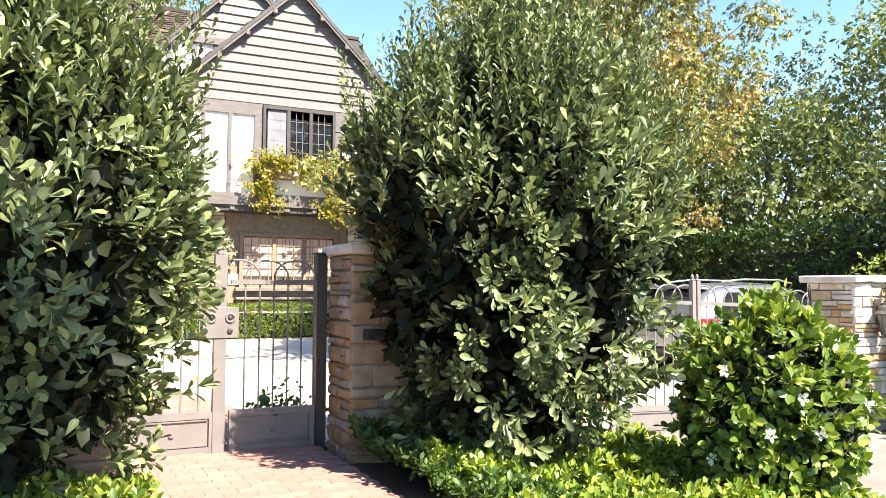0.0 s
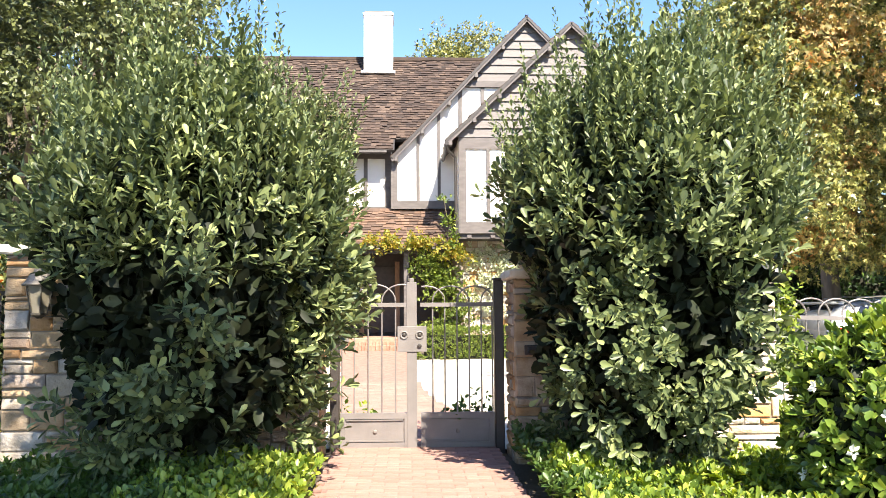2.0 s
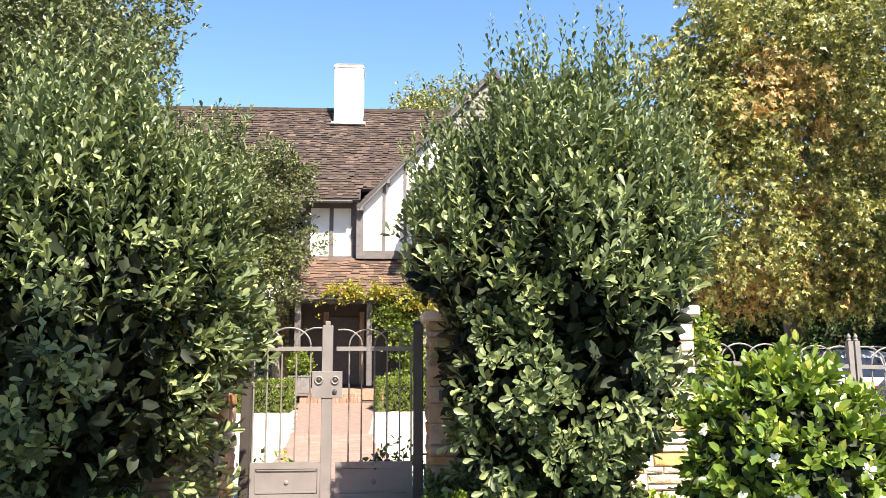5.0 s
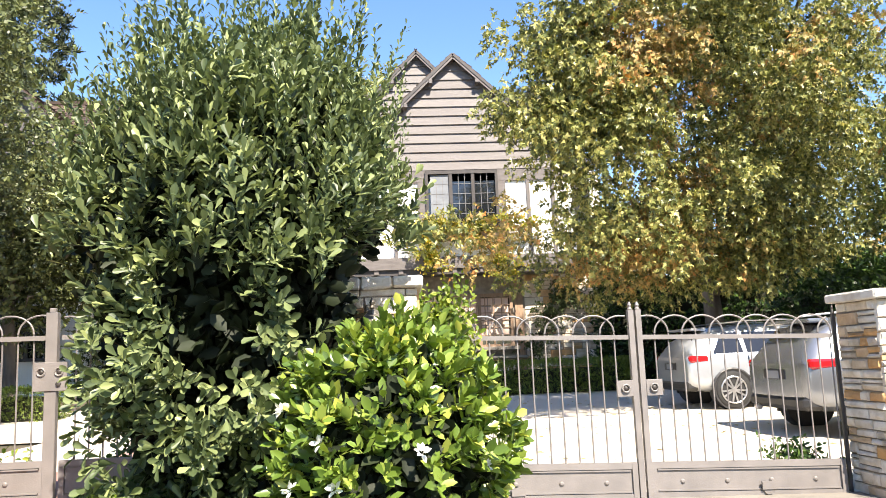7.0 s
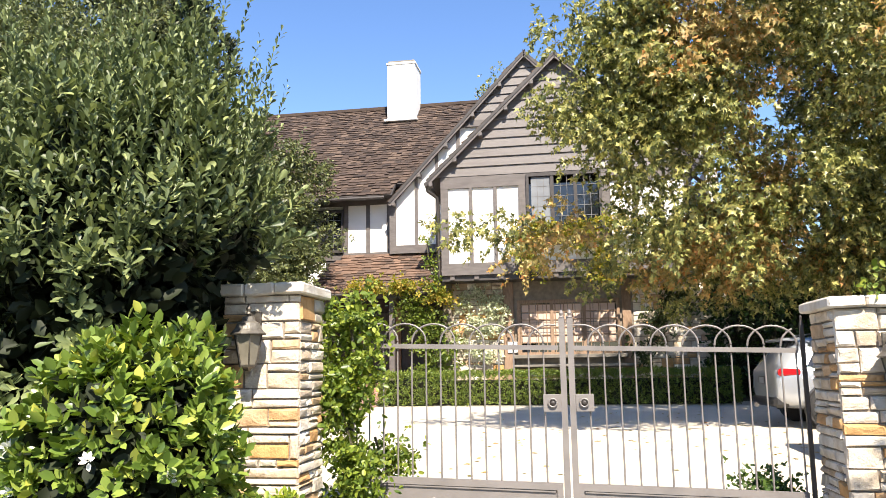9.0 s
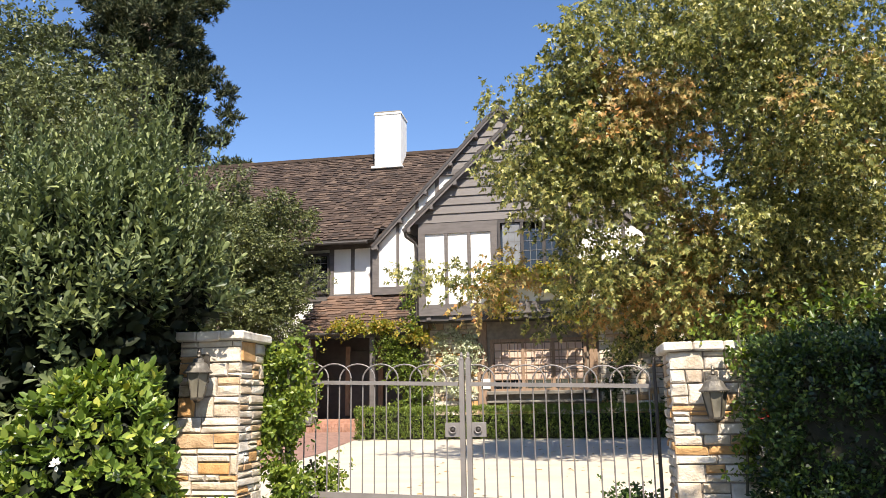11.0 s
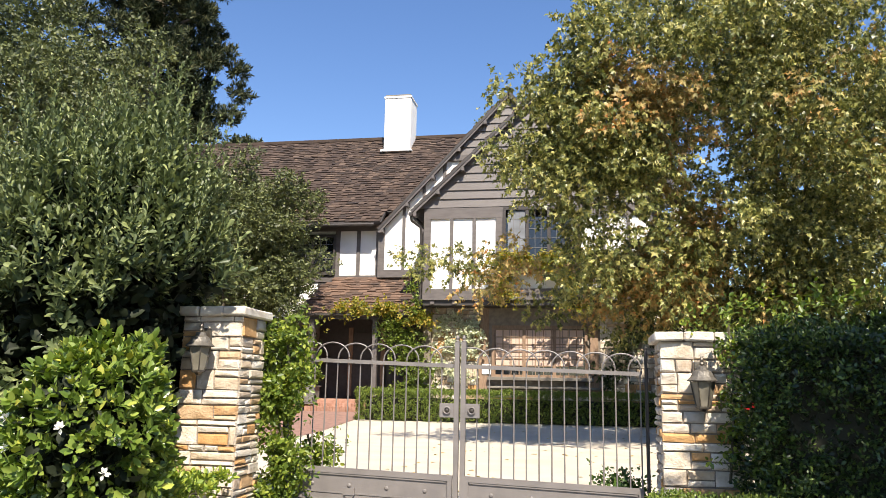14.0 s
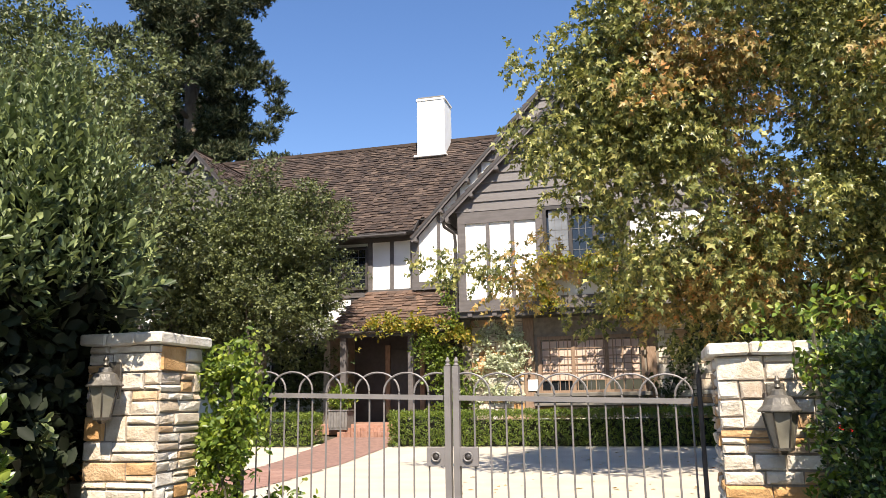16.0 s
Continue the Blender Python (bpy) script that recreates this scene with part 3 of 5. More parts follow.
pg = thing("garden_gate", (-0.37, 0, 0.0), "grey iron pedestrian gate leaf with hoops", "gate", "pedestrian gate leaves")
scroll_gate_leaf(pg, -0.72, -0.05, 1.40, 0.325, 0.02, 0, "l", 3, 0.015, -1, bosses=1)
pg2 = thing("garden_gate", (0.4, 0, 0.0), "grey iron pedestrian gate leaf with lock plate", "gate", "pedestrian gate leaves")
scroll_gate_leaf(pg2, 0.06, 0.78, 1.40, 0.325, 0.02, 0, "r", 4, 0.015, -1, bosses=1)
part("meeting_stile", box(-0.075, 0.025, -0.035, 0.03, 0.0, 1.62, 0.004), M_IRON, pg2, "broad grey cover strip")
part("stile_cap", box(-0.05, 0.0, -0.028, 0.022, 1.62, 1.66, 0.006), M_IRON, pg2)
part("lock_plate", box(-0.165, 0.12, -0.045, -0.036, 0.94, 1.19, 0.003), M_IRON, pg2)
ring_pull(pg2, -0.10, 1.105)
ring_pull(pg2, 0.052, 1.105)
part("keyhole", lathe([(0.022, -0.045), (0.022, -0.056), (0.008, -0.06)], 12, (0.05, 0, 1.0), "Y"), M_IRON_D, pg2)
for x0, x1 in ((0.79, 0.88), (-0.82, -0.73)):
    gp = thing("gate_post", ((x0 + x1) / 2, 0, 0), "dark steel post of the pedestrian gate", "post", "gate posts")
    part("post", box(x0, x1, -0.03, 0.1, -0.1, 1.64, 0.008), M_IRON_D, gp)
    part("post_cap", box(x0 - 0.01, x1 + 0.01, -0.04, 0.11, 1.64, 1.66, 0.004), M_IRON_D, gp)

# fence with vine beyond the far pier
fence = thing("iron_fence", (-5.6, -0.6, gz(-5.6, -0.6)), "rusty dark iron fence overgrown with vine", "fence")
part("fence_rail", box(-8.6, -3.56, -0.62, -0.59, 0.22, 0.26), M_IRON_D, fence)
part("fence_rail", box(-8.6, -3.56, -0.62, -0.59, 1.5, 1.54), M_IRON_D, fence)
for i in range(40):
    part("bar", tube([(-8.55 + i * 0.125, -0.605, 0.05), (-8.55 + i * 0.125, -0.605, 1.62)], 0.008, 5), M_IRON_D, fence)

# ---- house ----
HX = Vector((0, 16, 0.4))
house = thing("house", HX, "white half-timbered house with grey boarded gables and brown shingle roofs", "house")
FY, GY, WY, LY = 15.3, 17.5, 17.95, 16.1   # faces: jettied bay, big gable, main wall, stone ground floor
part("main_wall", box(-12.5, -0.6, WY, WY + 0.3, 0.3, 6.75), M_PLASTER, house)
part("stone_wall", box(1.6, 9.5, LY, LY + 0.4, 0.3, 3.7), M_MORTAR, house)
part("end_wall", box(9.1, 9.4, LY + 0.4, 28, 0.3, 6.7), M_PLASTER, house)
part("rear_wall", box(-12.5, 9.4, 28, 28.3, 0.3, 6.7), M_PLASTER, house)
part("end_wall", box(-12.5, -12.2, WY + 0.3, 28, 0.3, 6.7), M_PLASTER, house)
part("bay_wall", box(1.45, 8.5, FY, FY + 0.25, 3.68, 6.55), M_PLASTER, house)
part("bay_return", box(1.45, 1.7, FY + 0.25, GY, 3.68, 6.55), M_PLASTER, house)
part("bay_floor", box(1.45, 8.5, FY + 0.02, GY, 3.5, 3.68), M_DARK, house)
part("big_gable_wall", prism([(-0.62, 4.7), (8.3, 4.7), (8.3, 6.3), (3.88, 10.96), (-0.62, 6.2)], GY, GY + 0.25), M_PLASTER, house)
# Wall coloured dark in place of the shade inside the porch.
part("porch_back_wall", box(-2.9, 1.6, WY - 0.02, WY + 0.02, 0.5, 4.8), M_DARK, house, "porch back wall, dark for the porch shade")
part("bay_side_wall", box(1.35, 1.6, 15.9, WY, 0.4, 3.6), M_MORTAR, house)
OUT = (0, -1, 0)


def timber(p, q, w, y, d=0.05, mat=None, name="timber"):
    return part(name, beam((p[0], y, p[1]), (q[0], y, q[1]), w, d, OUT), mat or M_TIMBER, house)


# jettied bay: frame, panels and boards
timber((1.45, 3.83), (8.5, 3.83), 0.34, FY, 0.06)
timber((1.45, 6.37), (8.5, 6.37), 0.34, FY, 0.06)
for x, w in ((1.56, 0.22), (2.33, 0.1), (3.04, 0.1), (3.83, 0.24), (6.17, 0.24), (6.95, 0.1), (7.68, 0.1), (8.4, 0.2)):
    timber((x, 4.0), (x, 6.2), w, FY, 0.055)
for i, x in enumerate((1.75, 2.45, 3.15, 3.9, 4.7, 5.5, 6.3, 7.1, 7.9)):
    part("joist_end", box(x - 0.07, x + 0.07, FY - 0.02, FY + 0.5, 3.52, 3.67, 0.01), M_TIMBER, house)
AX, AZ, RS = 4.88, 10.02, 0.955            # front gable apex and pitch
for i in range(13):
    z0 = 6.55 + i * 0.275
    z1 = z0 + 0.29
    h = (AZ - z0) / RS - 0.06
    if h < 0.15:
        break
    h1 = max((AZ - z1) / RS - 0.06, 0.02)
    bm = bmesh.new()
    pts = [(AX - h, FY - 0.075, z0), (AX + h, FY - 0.075, z0), (AX + h1, FY - 0.03, z1), (AX - h1, FY - 0.03, z1)]
    a = [bm.verts.new(p) for p in pts]
    b = [bm.verts.new((p[0], FY, p[2])) for p in pts]
    bm.faces.new(a), bm.faces.new(b)
    for k in range(4):
        bm.faces.new((a[k], a[(k + 1) % 4], b[(k + 1) % 4], b[k]))
    part("clapboard", bm, M_BOARD, house)
part("gable_backing", prism([(1.45, 6.54), (8.5, 6.54), (AX, AZ - 0.05)], FY, FY + 0.2), M_TIMBER, house)
BX, BZ, BS = 3.88, 11.03, 1.055             # big gable apex and pitch
for i in range(8):
    z0 = 8.92 + i * 0.275
    z1 = z0 + 0.29
    h = (BZ - z0) / BS - 0.06
    if h < 0.15:
        break
    h1 = max((BZ - z1) / BS - 0.06, 0.02)
    bm = bmesh.new()
    pts = [(BX - h, GY - 0.095, z0), (BX + h, GY - 0.095, z0), (BX + h1, GY - 0.05, z1), (BX - h1, GY - 0.05, z1)]
    a = [bm.verts.new(p) for p in pts]
    b = [bm.verts.new((p[0], GY, p[2])) for p in pts]
    bm.faces.new(a), bm.faces.new(b)
    for k in range(4):
        bm.faces.new((a[k], a[(k + 1) % 4], b[(k + 1) % 4], b[k]))
    part("clapboard", bm, M_BOARD, house)
timber((BX - (BZ - 8.82) / BS, 8.82), (BX + 2, 8.82), 0.2, GY, 0.1)
timber((-0.62, 4.82), (1.45, 4.82), 0.26, GY, 0.05)
for x, w, top in ((-0.51, 0.22, 6.4), (0.27, 0.1, 7.25), (0.95, 0.1, 7.95), (1.66, 0.12, 8.7), (2.4, 0.12, 8.72), (3.0, 0.12, 8.72)):
    timber((x, 4.9), (x, top), w, GY, 0.045)
# main wall beside the gable
timber((-12.3, 4.72), (-0.62, 4.72), 0.22, WY, 0.05)
timber((-12.3, 6.55), (-0.62, 6.55), 0.25, WY, 0.05)
for x, w in ((-0.72, 0.2), (-1.46, 0.13), (-2.22, 0.16), (-4.05, 0.16), (-4.6, 0.13), (-6.25, 0.13)):
    timber((x, 4.82), (x, 6.45), w, WY, 0.045)
# left wing gable
part("wing_gable_wall", prism([(-11.0, 0.4), (-6.4, 0.4), (-6.4, 7.55), (-8.7, 9.95), (-11.0, 7.55)], 17.72, 17.93), M_PLASTER, house)
part("wing_gable_panel", prism([(-10.95, 7.5), (-6.45, 7.5), (-8.7, 9.93)], 17.66, 17.72), M_TIMBER, house, "grey boarding in the gable")
for x in (-10.9, -10.2, -9.5, -8.7, -7.9, -7.2, -6.5):
    timber((x, 4.0), (x, 7.5), 0.14, 17.72, 0.045)
for z in (3.9, 5.0, 7.5):
    timber((-11.0, z), (-6.4, z), 0.2, 17.72, 0.05)


def rake(ax, az, s, half, y, yback, name="bargeboard"):
    """Bargeboards, projecting purlin ends and the two roof slopes of a gable."""
    for sg in (-1, 1):
        end = (ax + sg * half, az - s * half)
        part(name, beam((ax + sg * 0.01, y, az - 0.09), (end[0], y, end[1] - 0.09), 0.09, 0.04, OUT), M_TIMBER, house)
        part("roof_edge", beam((ax + sg * 0.0, y + 0.02, az + 0.0), (end[0], y + 0.02, end[1] + 0.0), 0.085, 0.08, OUT), M_DARK, house)
        for f in (0.18, 0.38, 0.58, 0.78, 0.97):
            cx, cz = ax + sg * half * f, az - s * half * f - 0.19
            part("purlin_end", box(cx - 0.055, cx + 0.055, y - 0.07, y + 0.22, cz - 0.06, cz + 0.06, 0.01), M_TIMBER, house)


def shingles(o, u, v, length, run, nrm, seed, course=0.19, wmin=0.12, wmax=0.3, clip=None, th=0.022):
    """Overlapping uneven shingles on a slope: o its lower corner, u along the eave, v up the slope."""
    rng = np.random.default_rng(seed)
    o, u, v, nrm = (np.array(a, float) for a in (o, u, v, nrm))
    V, Fc = [], []
    for j in range(int(run / course)):
        x = -rng.uniform(0, wmin)
        while x < length:
            w = rng.uniform(wmin, wmax)
            a, b = max(x, 0), min(x + w - 0.008, length)
            x += w
            if b - a < 0.03 or (clip and not clip(o + u * (a + b) / 2 + v * j * course)):
                continue
            s0, s1 = j * course + rng.normal(0, 0.022) - (0.03 if rng.uniform() < 0.12 else 0), (j + 1.5) * course
            t = th * rng.uniform(0.7, 2.3)
            k = len(V)
            for (cx, cs, h) in ((a, s0, t * 0.35), (b, s0, t * 0.35), (b, s1, 0.0), (a, s1, 0.0), (a, s0, t + th * 0.6), (b, s0, t + th * 0.6), (b, s1, 0.008), (a, s1, 0.008)):
                V.append(o + u * cx + v * cs + nrm * h)
            Fc += [[k + i for i in f] for f in ((4, 5, 6, 7), (0, 1, 5, 4), (1, 2, 6, 5), (3, 0, 4, 7))]
    return V, Fc


def roof_mesh(name, V, Fc, mat, parent, label, kind="stuff"):
    me = bpy.data.meshes.new(name)
    me.from_pydata([tuple(p) for p in V], [], Fc)
    return finish(name, me, mat, parent, label, kind=kind)


# main roof: eave at the front, ridge behind
EY, EZ, RY, RZ = 17.35, 6.62, 23.0, 11.42
sl = math.hypot(RY - EY, RZ - EZ)
mv, mn = (0, (RY - EY) / sl, (RZ - EZ) / sl), (0, -(RZ - EZ) / sl, (RY - EY) / sl)
for xa, xb, s0 in ((-12.9, -0.5, 0.0), (-0.5, 9.6, 0.75)):  # the big gable stands before the eave
    main_roof = part("main_roof", prism([(xa, 0), (xb, 0), (xb, 0.1), (xa, 0.1)], s0, sl), M_DARK, house, "roof deck", local=True)
    main_roof.data.transform(Matrix(((1, 0, 0, 0), (0, mv[1], mn[1], EY - HX.y), (0, mv[2], mn[2], EZ - 0.11 - HX.z), (0, 0, 0, 1))))
back_roof = part("rear_roof", prism([(-12.9, 0), (9.6, 0), (9.6, 0.1), (-12.9, 0.1)], 0, sl), M_SHINGLE, house, "rear shingle slope", local=True)
back_roof.data.transform(Matrix(((1, 0, 0, 0), (0, -mv[1], -mn[1], 2 * RY - EY - HX.y), (0, mv[2], mn[2], EZ - 0.11 - HX.z), (0, 0, 0, 1))))
V, Fc = shingles((-12.9, EY - 0.03, EZ - 0.005), (1, 0, 0), mv, 16.5, sl, mn, 1, clip=lambda p: p[0] < -0.55 or p[1] > 17.85)
roof_mesh("roof_shingles", V, Fc, M_SHINGLE, house, "weathered brown shingles")
part("ridge_cap", beam((-12.9, RY + 0.12, RZ + 0.05), (9.6, RY + 0.12, RZ + 0.05), 0.12, 0.24, OUT), M_SHINGLE, house)
part("gutter", tube([(-7.5, EY - 0.05, EZ - 0.1), (-0.75, EY - 0.05, EZ - 0.1)], 0.06, 8), M_DARK, house, "dark eave gutter")
# cross gables: the two boarded ones and the wing
for (ax, az, s, half, y, yb, seed) in ((BX, BZ, BS, 4.46, GY - 0.22, 22.5, 5), (AX, AZ, RS, 3.80, FY - 0.24, 21.0, 6), (-8.7, 10.1, 1.08, 2.6, 17.45, 22.3, 7)):
    rake(ax, az, s, half, y, yb)
    c = math.hypot(1, s)
    for sg in (-1, 1):
        v = (-sg / c, 0, s / c)
        n = (sg * s / c, 0, 1 / c)
        V, Fc = shingles((ax + sg * half, y - 0.05, az + 0.04 - s * half), (0, 1, 0), v, yb - y, half * c, n, seed * 2 + sg)
        roof_mesh("gable_shingles", V, Fc, M_SHINGLE, house, "brown shingles of a cross gable")
        q = [(ax + sg * half, az - s * half - 0.06), (ax, az - 0.06), (ax, az + 0.03), (ax + sg * half, az - s * half + 0.03)]
        part("gable_roof", prism(q, y, yb), M_DARK, house)
# gutter and downpipe of the bay
part("gutter", tube([(1.08, FY - 0.4, 6.30), (1.08, GY, 6.30)], 0.065, 8), M_IRON_D, house, "bronze-painted gutter")
part("downpipe", tube([(1.08, FY - 0.32, 6.28), (1.10, FY - 0.25, 6.12), (1.34, FY - 0.02, 5.95), (1.36, FY + 0.02, 5.7), (1.36, FY + 0.02, 3.4), (1.36, FY + 0.3, 3.1)], 0.045, 8), M_IRON_D, house, "bronze-painted downpipe")
# chimney
ch = part("chimney", box(-1.76, -0.64, 21.9, 23.0, 9.6, 12.96, 0.02), M_WHITE, house, "white painted chimney stack")
part("chimney_band", box(-1.79, -0.61, 21.87, 23.03, 12.86, 12.96, 0.015), M_WHITE, ch)
part("chimney_cap", box(-1.74, -0.66, 21.92, 22.98, 12.96, 13.04, 0.02), M_CONCRETE, ch, "grey mortar cap")
part("chimney_flashing", box(-1.86, -0.54, 21.72, 22.2, 10.52, 10.62, 0.02), M_WHITE, ch)


def casement(x0, x1, z0, z1, y, lights, rows, cols, parent, blind=None, frame_mat=None):
    """A timber window with leaded lights, just proud of the wall at y."""
    fm = frame_mat or M_DARK
    w = part("window", box(x0, x1, y - 0.02, y + 0.02, z0, z1), M_GLASS, parent, "dark leaded casement window")
    for a, b, c, d in ((x0 - 0.08, x1 + 0.08, z1, z1 + 0.1), (x0 - 0.08, x1 + 0.08, z0 - 0.1, z0), (x0 - 0.08, x0, z0, z1), (x1, x1 + 0.08, z0, z1)):
        part("frame", box(a, b, y - 0.09, y - 0.003, c, d), fm, w)
    for i in range(1, lights):
        x = x0 + (x1 - x0) * i / lights
        part("mullion", box(x - 0.05, x + 0.05, y - 0.08, y - 0.022, z0, z1), fm, w)
    bm = bmesh.new()
    for i in range(lights):
        a, b = x0 + (x1 - x0) * i / lights + 0.05, x0 + (x1 - x0) * (i + 1) / lights - 0.05
        for k in range(1, cols):
            x = a + (b - a) * k / cols
            box(x - 0.008, x + 0.008, y - 0.034, y - 0.022, z0, z1, 0, bm)
        for k in range(1, rows):
            z = z0 + (z1 - z0) * k / rows
            box(a, b, y - 0.036, y - 0.022, z - 0.008, z + 0.008, 0, bm)
    part("lead_grid", bm, M_LEAD, w, kind="stuff")
    for i in blind or ():
        a, b = x0 + (x1 - x0) * i / lights + 0.06, x0 + (x1 - x0) * (i + 1) / lights - 0.06
        part("blind", box(a, b, y - 0.032, y - 0.021, z0 + 0.02, z1 - 0.02), M_CURTAIN, w, "pale blind behind the panes")
    return w


casement(4.02, 5.98, 4.95, 6.42, FY - 0.04, 3, 5, 3, house, blind=(0,))
casement(-3.9, -2.36, 4.95, 6.2, WY - 0.03, 2, 5, 3, house, blind=())
casement(-6.0, -4.9, 4.95, 6.2, WY - 0.03, 2, 5, 3, house)
casement(-9.9, -7.5, 5.2, 6.6, 17.68, 3, 5, 3, house)
casement(-9.9, -7.5, 1.6, 3.1, 17.68, 3, 5, 3, house)
casement(-5.6, -3.7, 1.7, 3.1, WY - 0.03, 3, 5, 3, house)
bigwin = casement(3.6, 6.35, 1.45, 2.85, LY - 0.03, 3, 5, 4, house, frame_mat=M_WOOD)
part("shade", box(3.65, 6.3, LY - 0.062, LY - 0.052, 1.72, 2.83), M_SHADE, bigwin, "sun-bleached tan shade behind the bars")
bm = bmesh.new()
for k in range(12):
    x = 3.62 + k * 0.248
    box(x - 0.014, x + 0.014, LY - 0.085, LY - 0.063, 1.45, 2.85, 0, bm)
for k in range(6):
    z = 1.72 + k * 0.22
    box(3.6, 6.35, LY - 0.09, LY - 0.064, z - 0.012, z + 0.012, 0, bm)
part("glazing_grid", bm, M_WOOD, bigwin, "brown wooden glazing bars", kind="stuff")
part("stone_sill", box(3.4, 6.6, LY - 0.22, LY, 1.27, 1.38, 0.015), M_CONCRETE, house)
part("bench_ledge", box(3.4, 6.8, LY - 0.3, LY, 1.02, 1.1, 0.02), M_CONCRETE, house)
part("hanging_sign", box(3.22, 3.5, LY - 0.09, LY - 0.06, 1.45, 1.76, 0.004), M_WHITE, house, "small white board on the wall")
part("corner_post", box(3.12, 3.42, LY - 0.06, LY, 0.4, 3.5, 0.01), M_WOOD, house)
part("corner_post", box(6.5, 6.75, LY - 0.06, LY, 0.4, 3.5, 0.01), M_WOOD, house)

# porch
PY, PZ = 15.55, 3.25
pn = math.hypot(17.75 - PY, 4.72 - PZ)
pv, pnn = (0, (17.75 - PY) / pn, (4.72 - PZ) / pn), (0, -(4.72 - PZ) / pn, (17.75 - PY) / pn)
deck = bmesh.new()
q = [(-2.75, PY, PZ), (1.3, PY, PZ), (1.3, 17.75, 4.72), (-2.3, 17.75, 4.72)]
a = [deck.verts.new(p) for p in q]
b = [deck.verts.new((p[0], p[1], p[2] - 0.1)) for p in q]
deck.faces.new(a), deck.faces.new(b)
for k in range(4):
    deck.faces.new((a[k], a[(k + 1) % 4], b[(k + 1) % 4], b[k]))
porch_roof = part("porch_roof", deck, M_DARK, house, "lean-to roof over the porch")
part("fascia", box(-2.75, 1.3, PY - 0.03, PY, PZ - 0.16, PZ - 0.01), M_DARK, house)
part("gutter", tube([(-2.8, PY - 0.08, PZ - 0.03), (1.3, PY - 0.08, PZ - 0.03)], 0.05, 8), M_IRON_D, house, "dark porch gutter")
part("porch_floor", box(-2.9, 1.35, 15.22, WY, 0.3, 0.60, 0.01), M_RED_BRICK, house, "red brick porch floor")
part("porch_post", box(-2.30, -2.12, 15.6, 15.78, 0.7, 3.15, 0.012), M_TIMBER, house, "grey timber porch post")
part("porch_post", box(-0.2, -0.04, 15.6, 15.76, 0.7, 3.15, 0.012), M_TIMBER, house, "grey timber porch post")
part("porch_side", box(-2.95, -2.75, 15.9, WY, 0.4, 3.4), M_MORTAR, house)
fd = part("front_door", box(-1.5, -0.5, WY - 0.1, WY - 0.025, 0.7, 2.85, 0.01), M_DARK, house, "dark plank front door")
part("door_frame", box(-1.65, -1.5, WY - 0.14, WY - 0.03, 0.7, 3.0), M_WOOD, house)
part("door_frame", box(-0.5, -0.35, WY - 0.14, WY - 0.03, 0.7, 3.0), M_WOOD, house)
part("door_handle", lathe([(0.03, -0.16), (0.03, -0.13), (0.012, -0.12), (0.012, -0.1)], 10, (-0.62, WY, 1.7), "Y"), M_BRONZE, fd)
for k in range(2):
    st = thing("brick_step", (-1.2, 14.85 + 0.25 * k, 0.35 + 0.12 * k), "worn red brick porch step", "step", "porch steps")
    for i in range(17):
        part("brick", box(-2.0 + i * 0.1, -2.0 + i * 0.1 + 0.094, 14.72 + 0.25 * k, 14.97 + 0.25 * k, 0.18, 0.40 + 0.10 * k, 0.006), M_RED_BRICK, st)

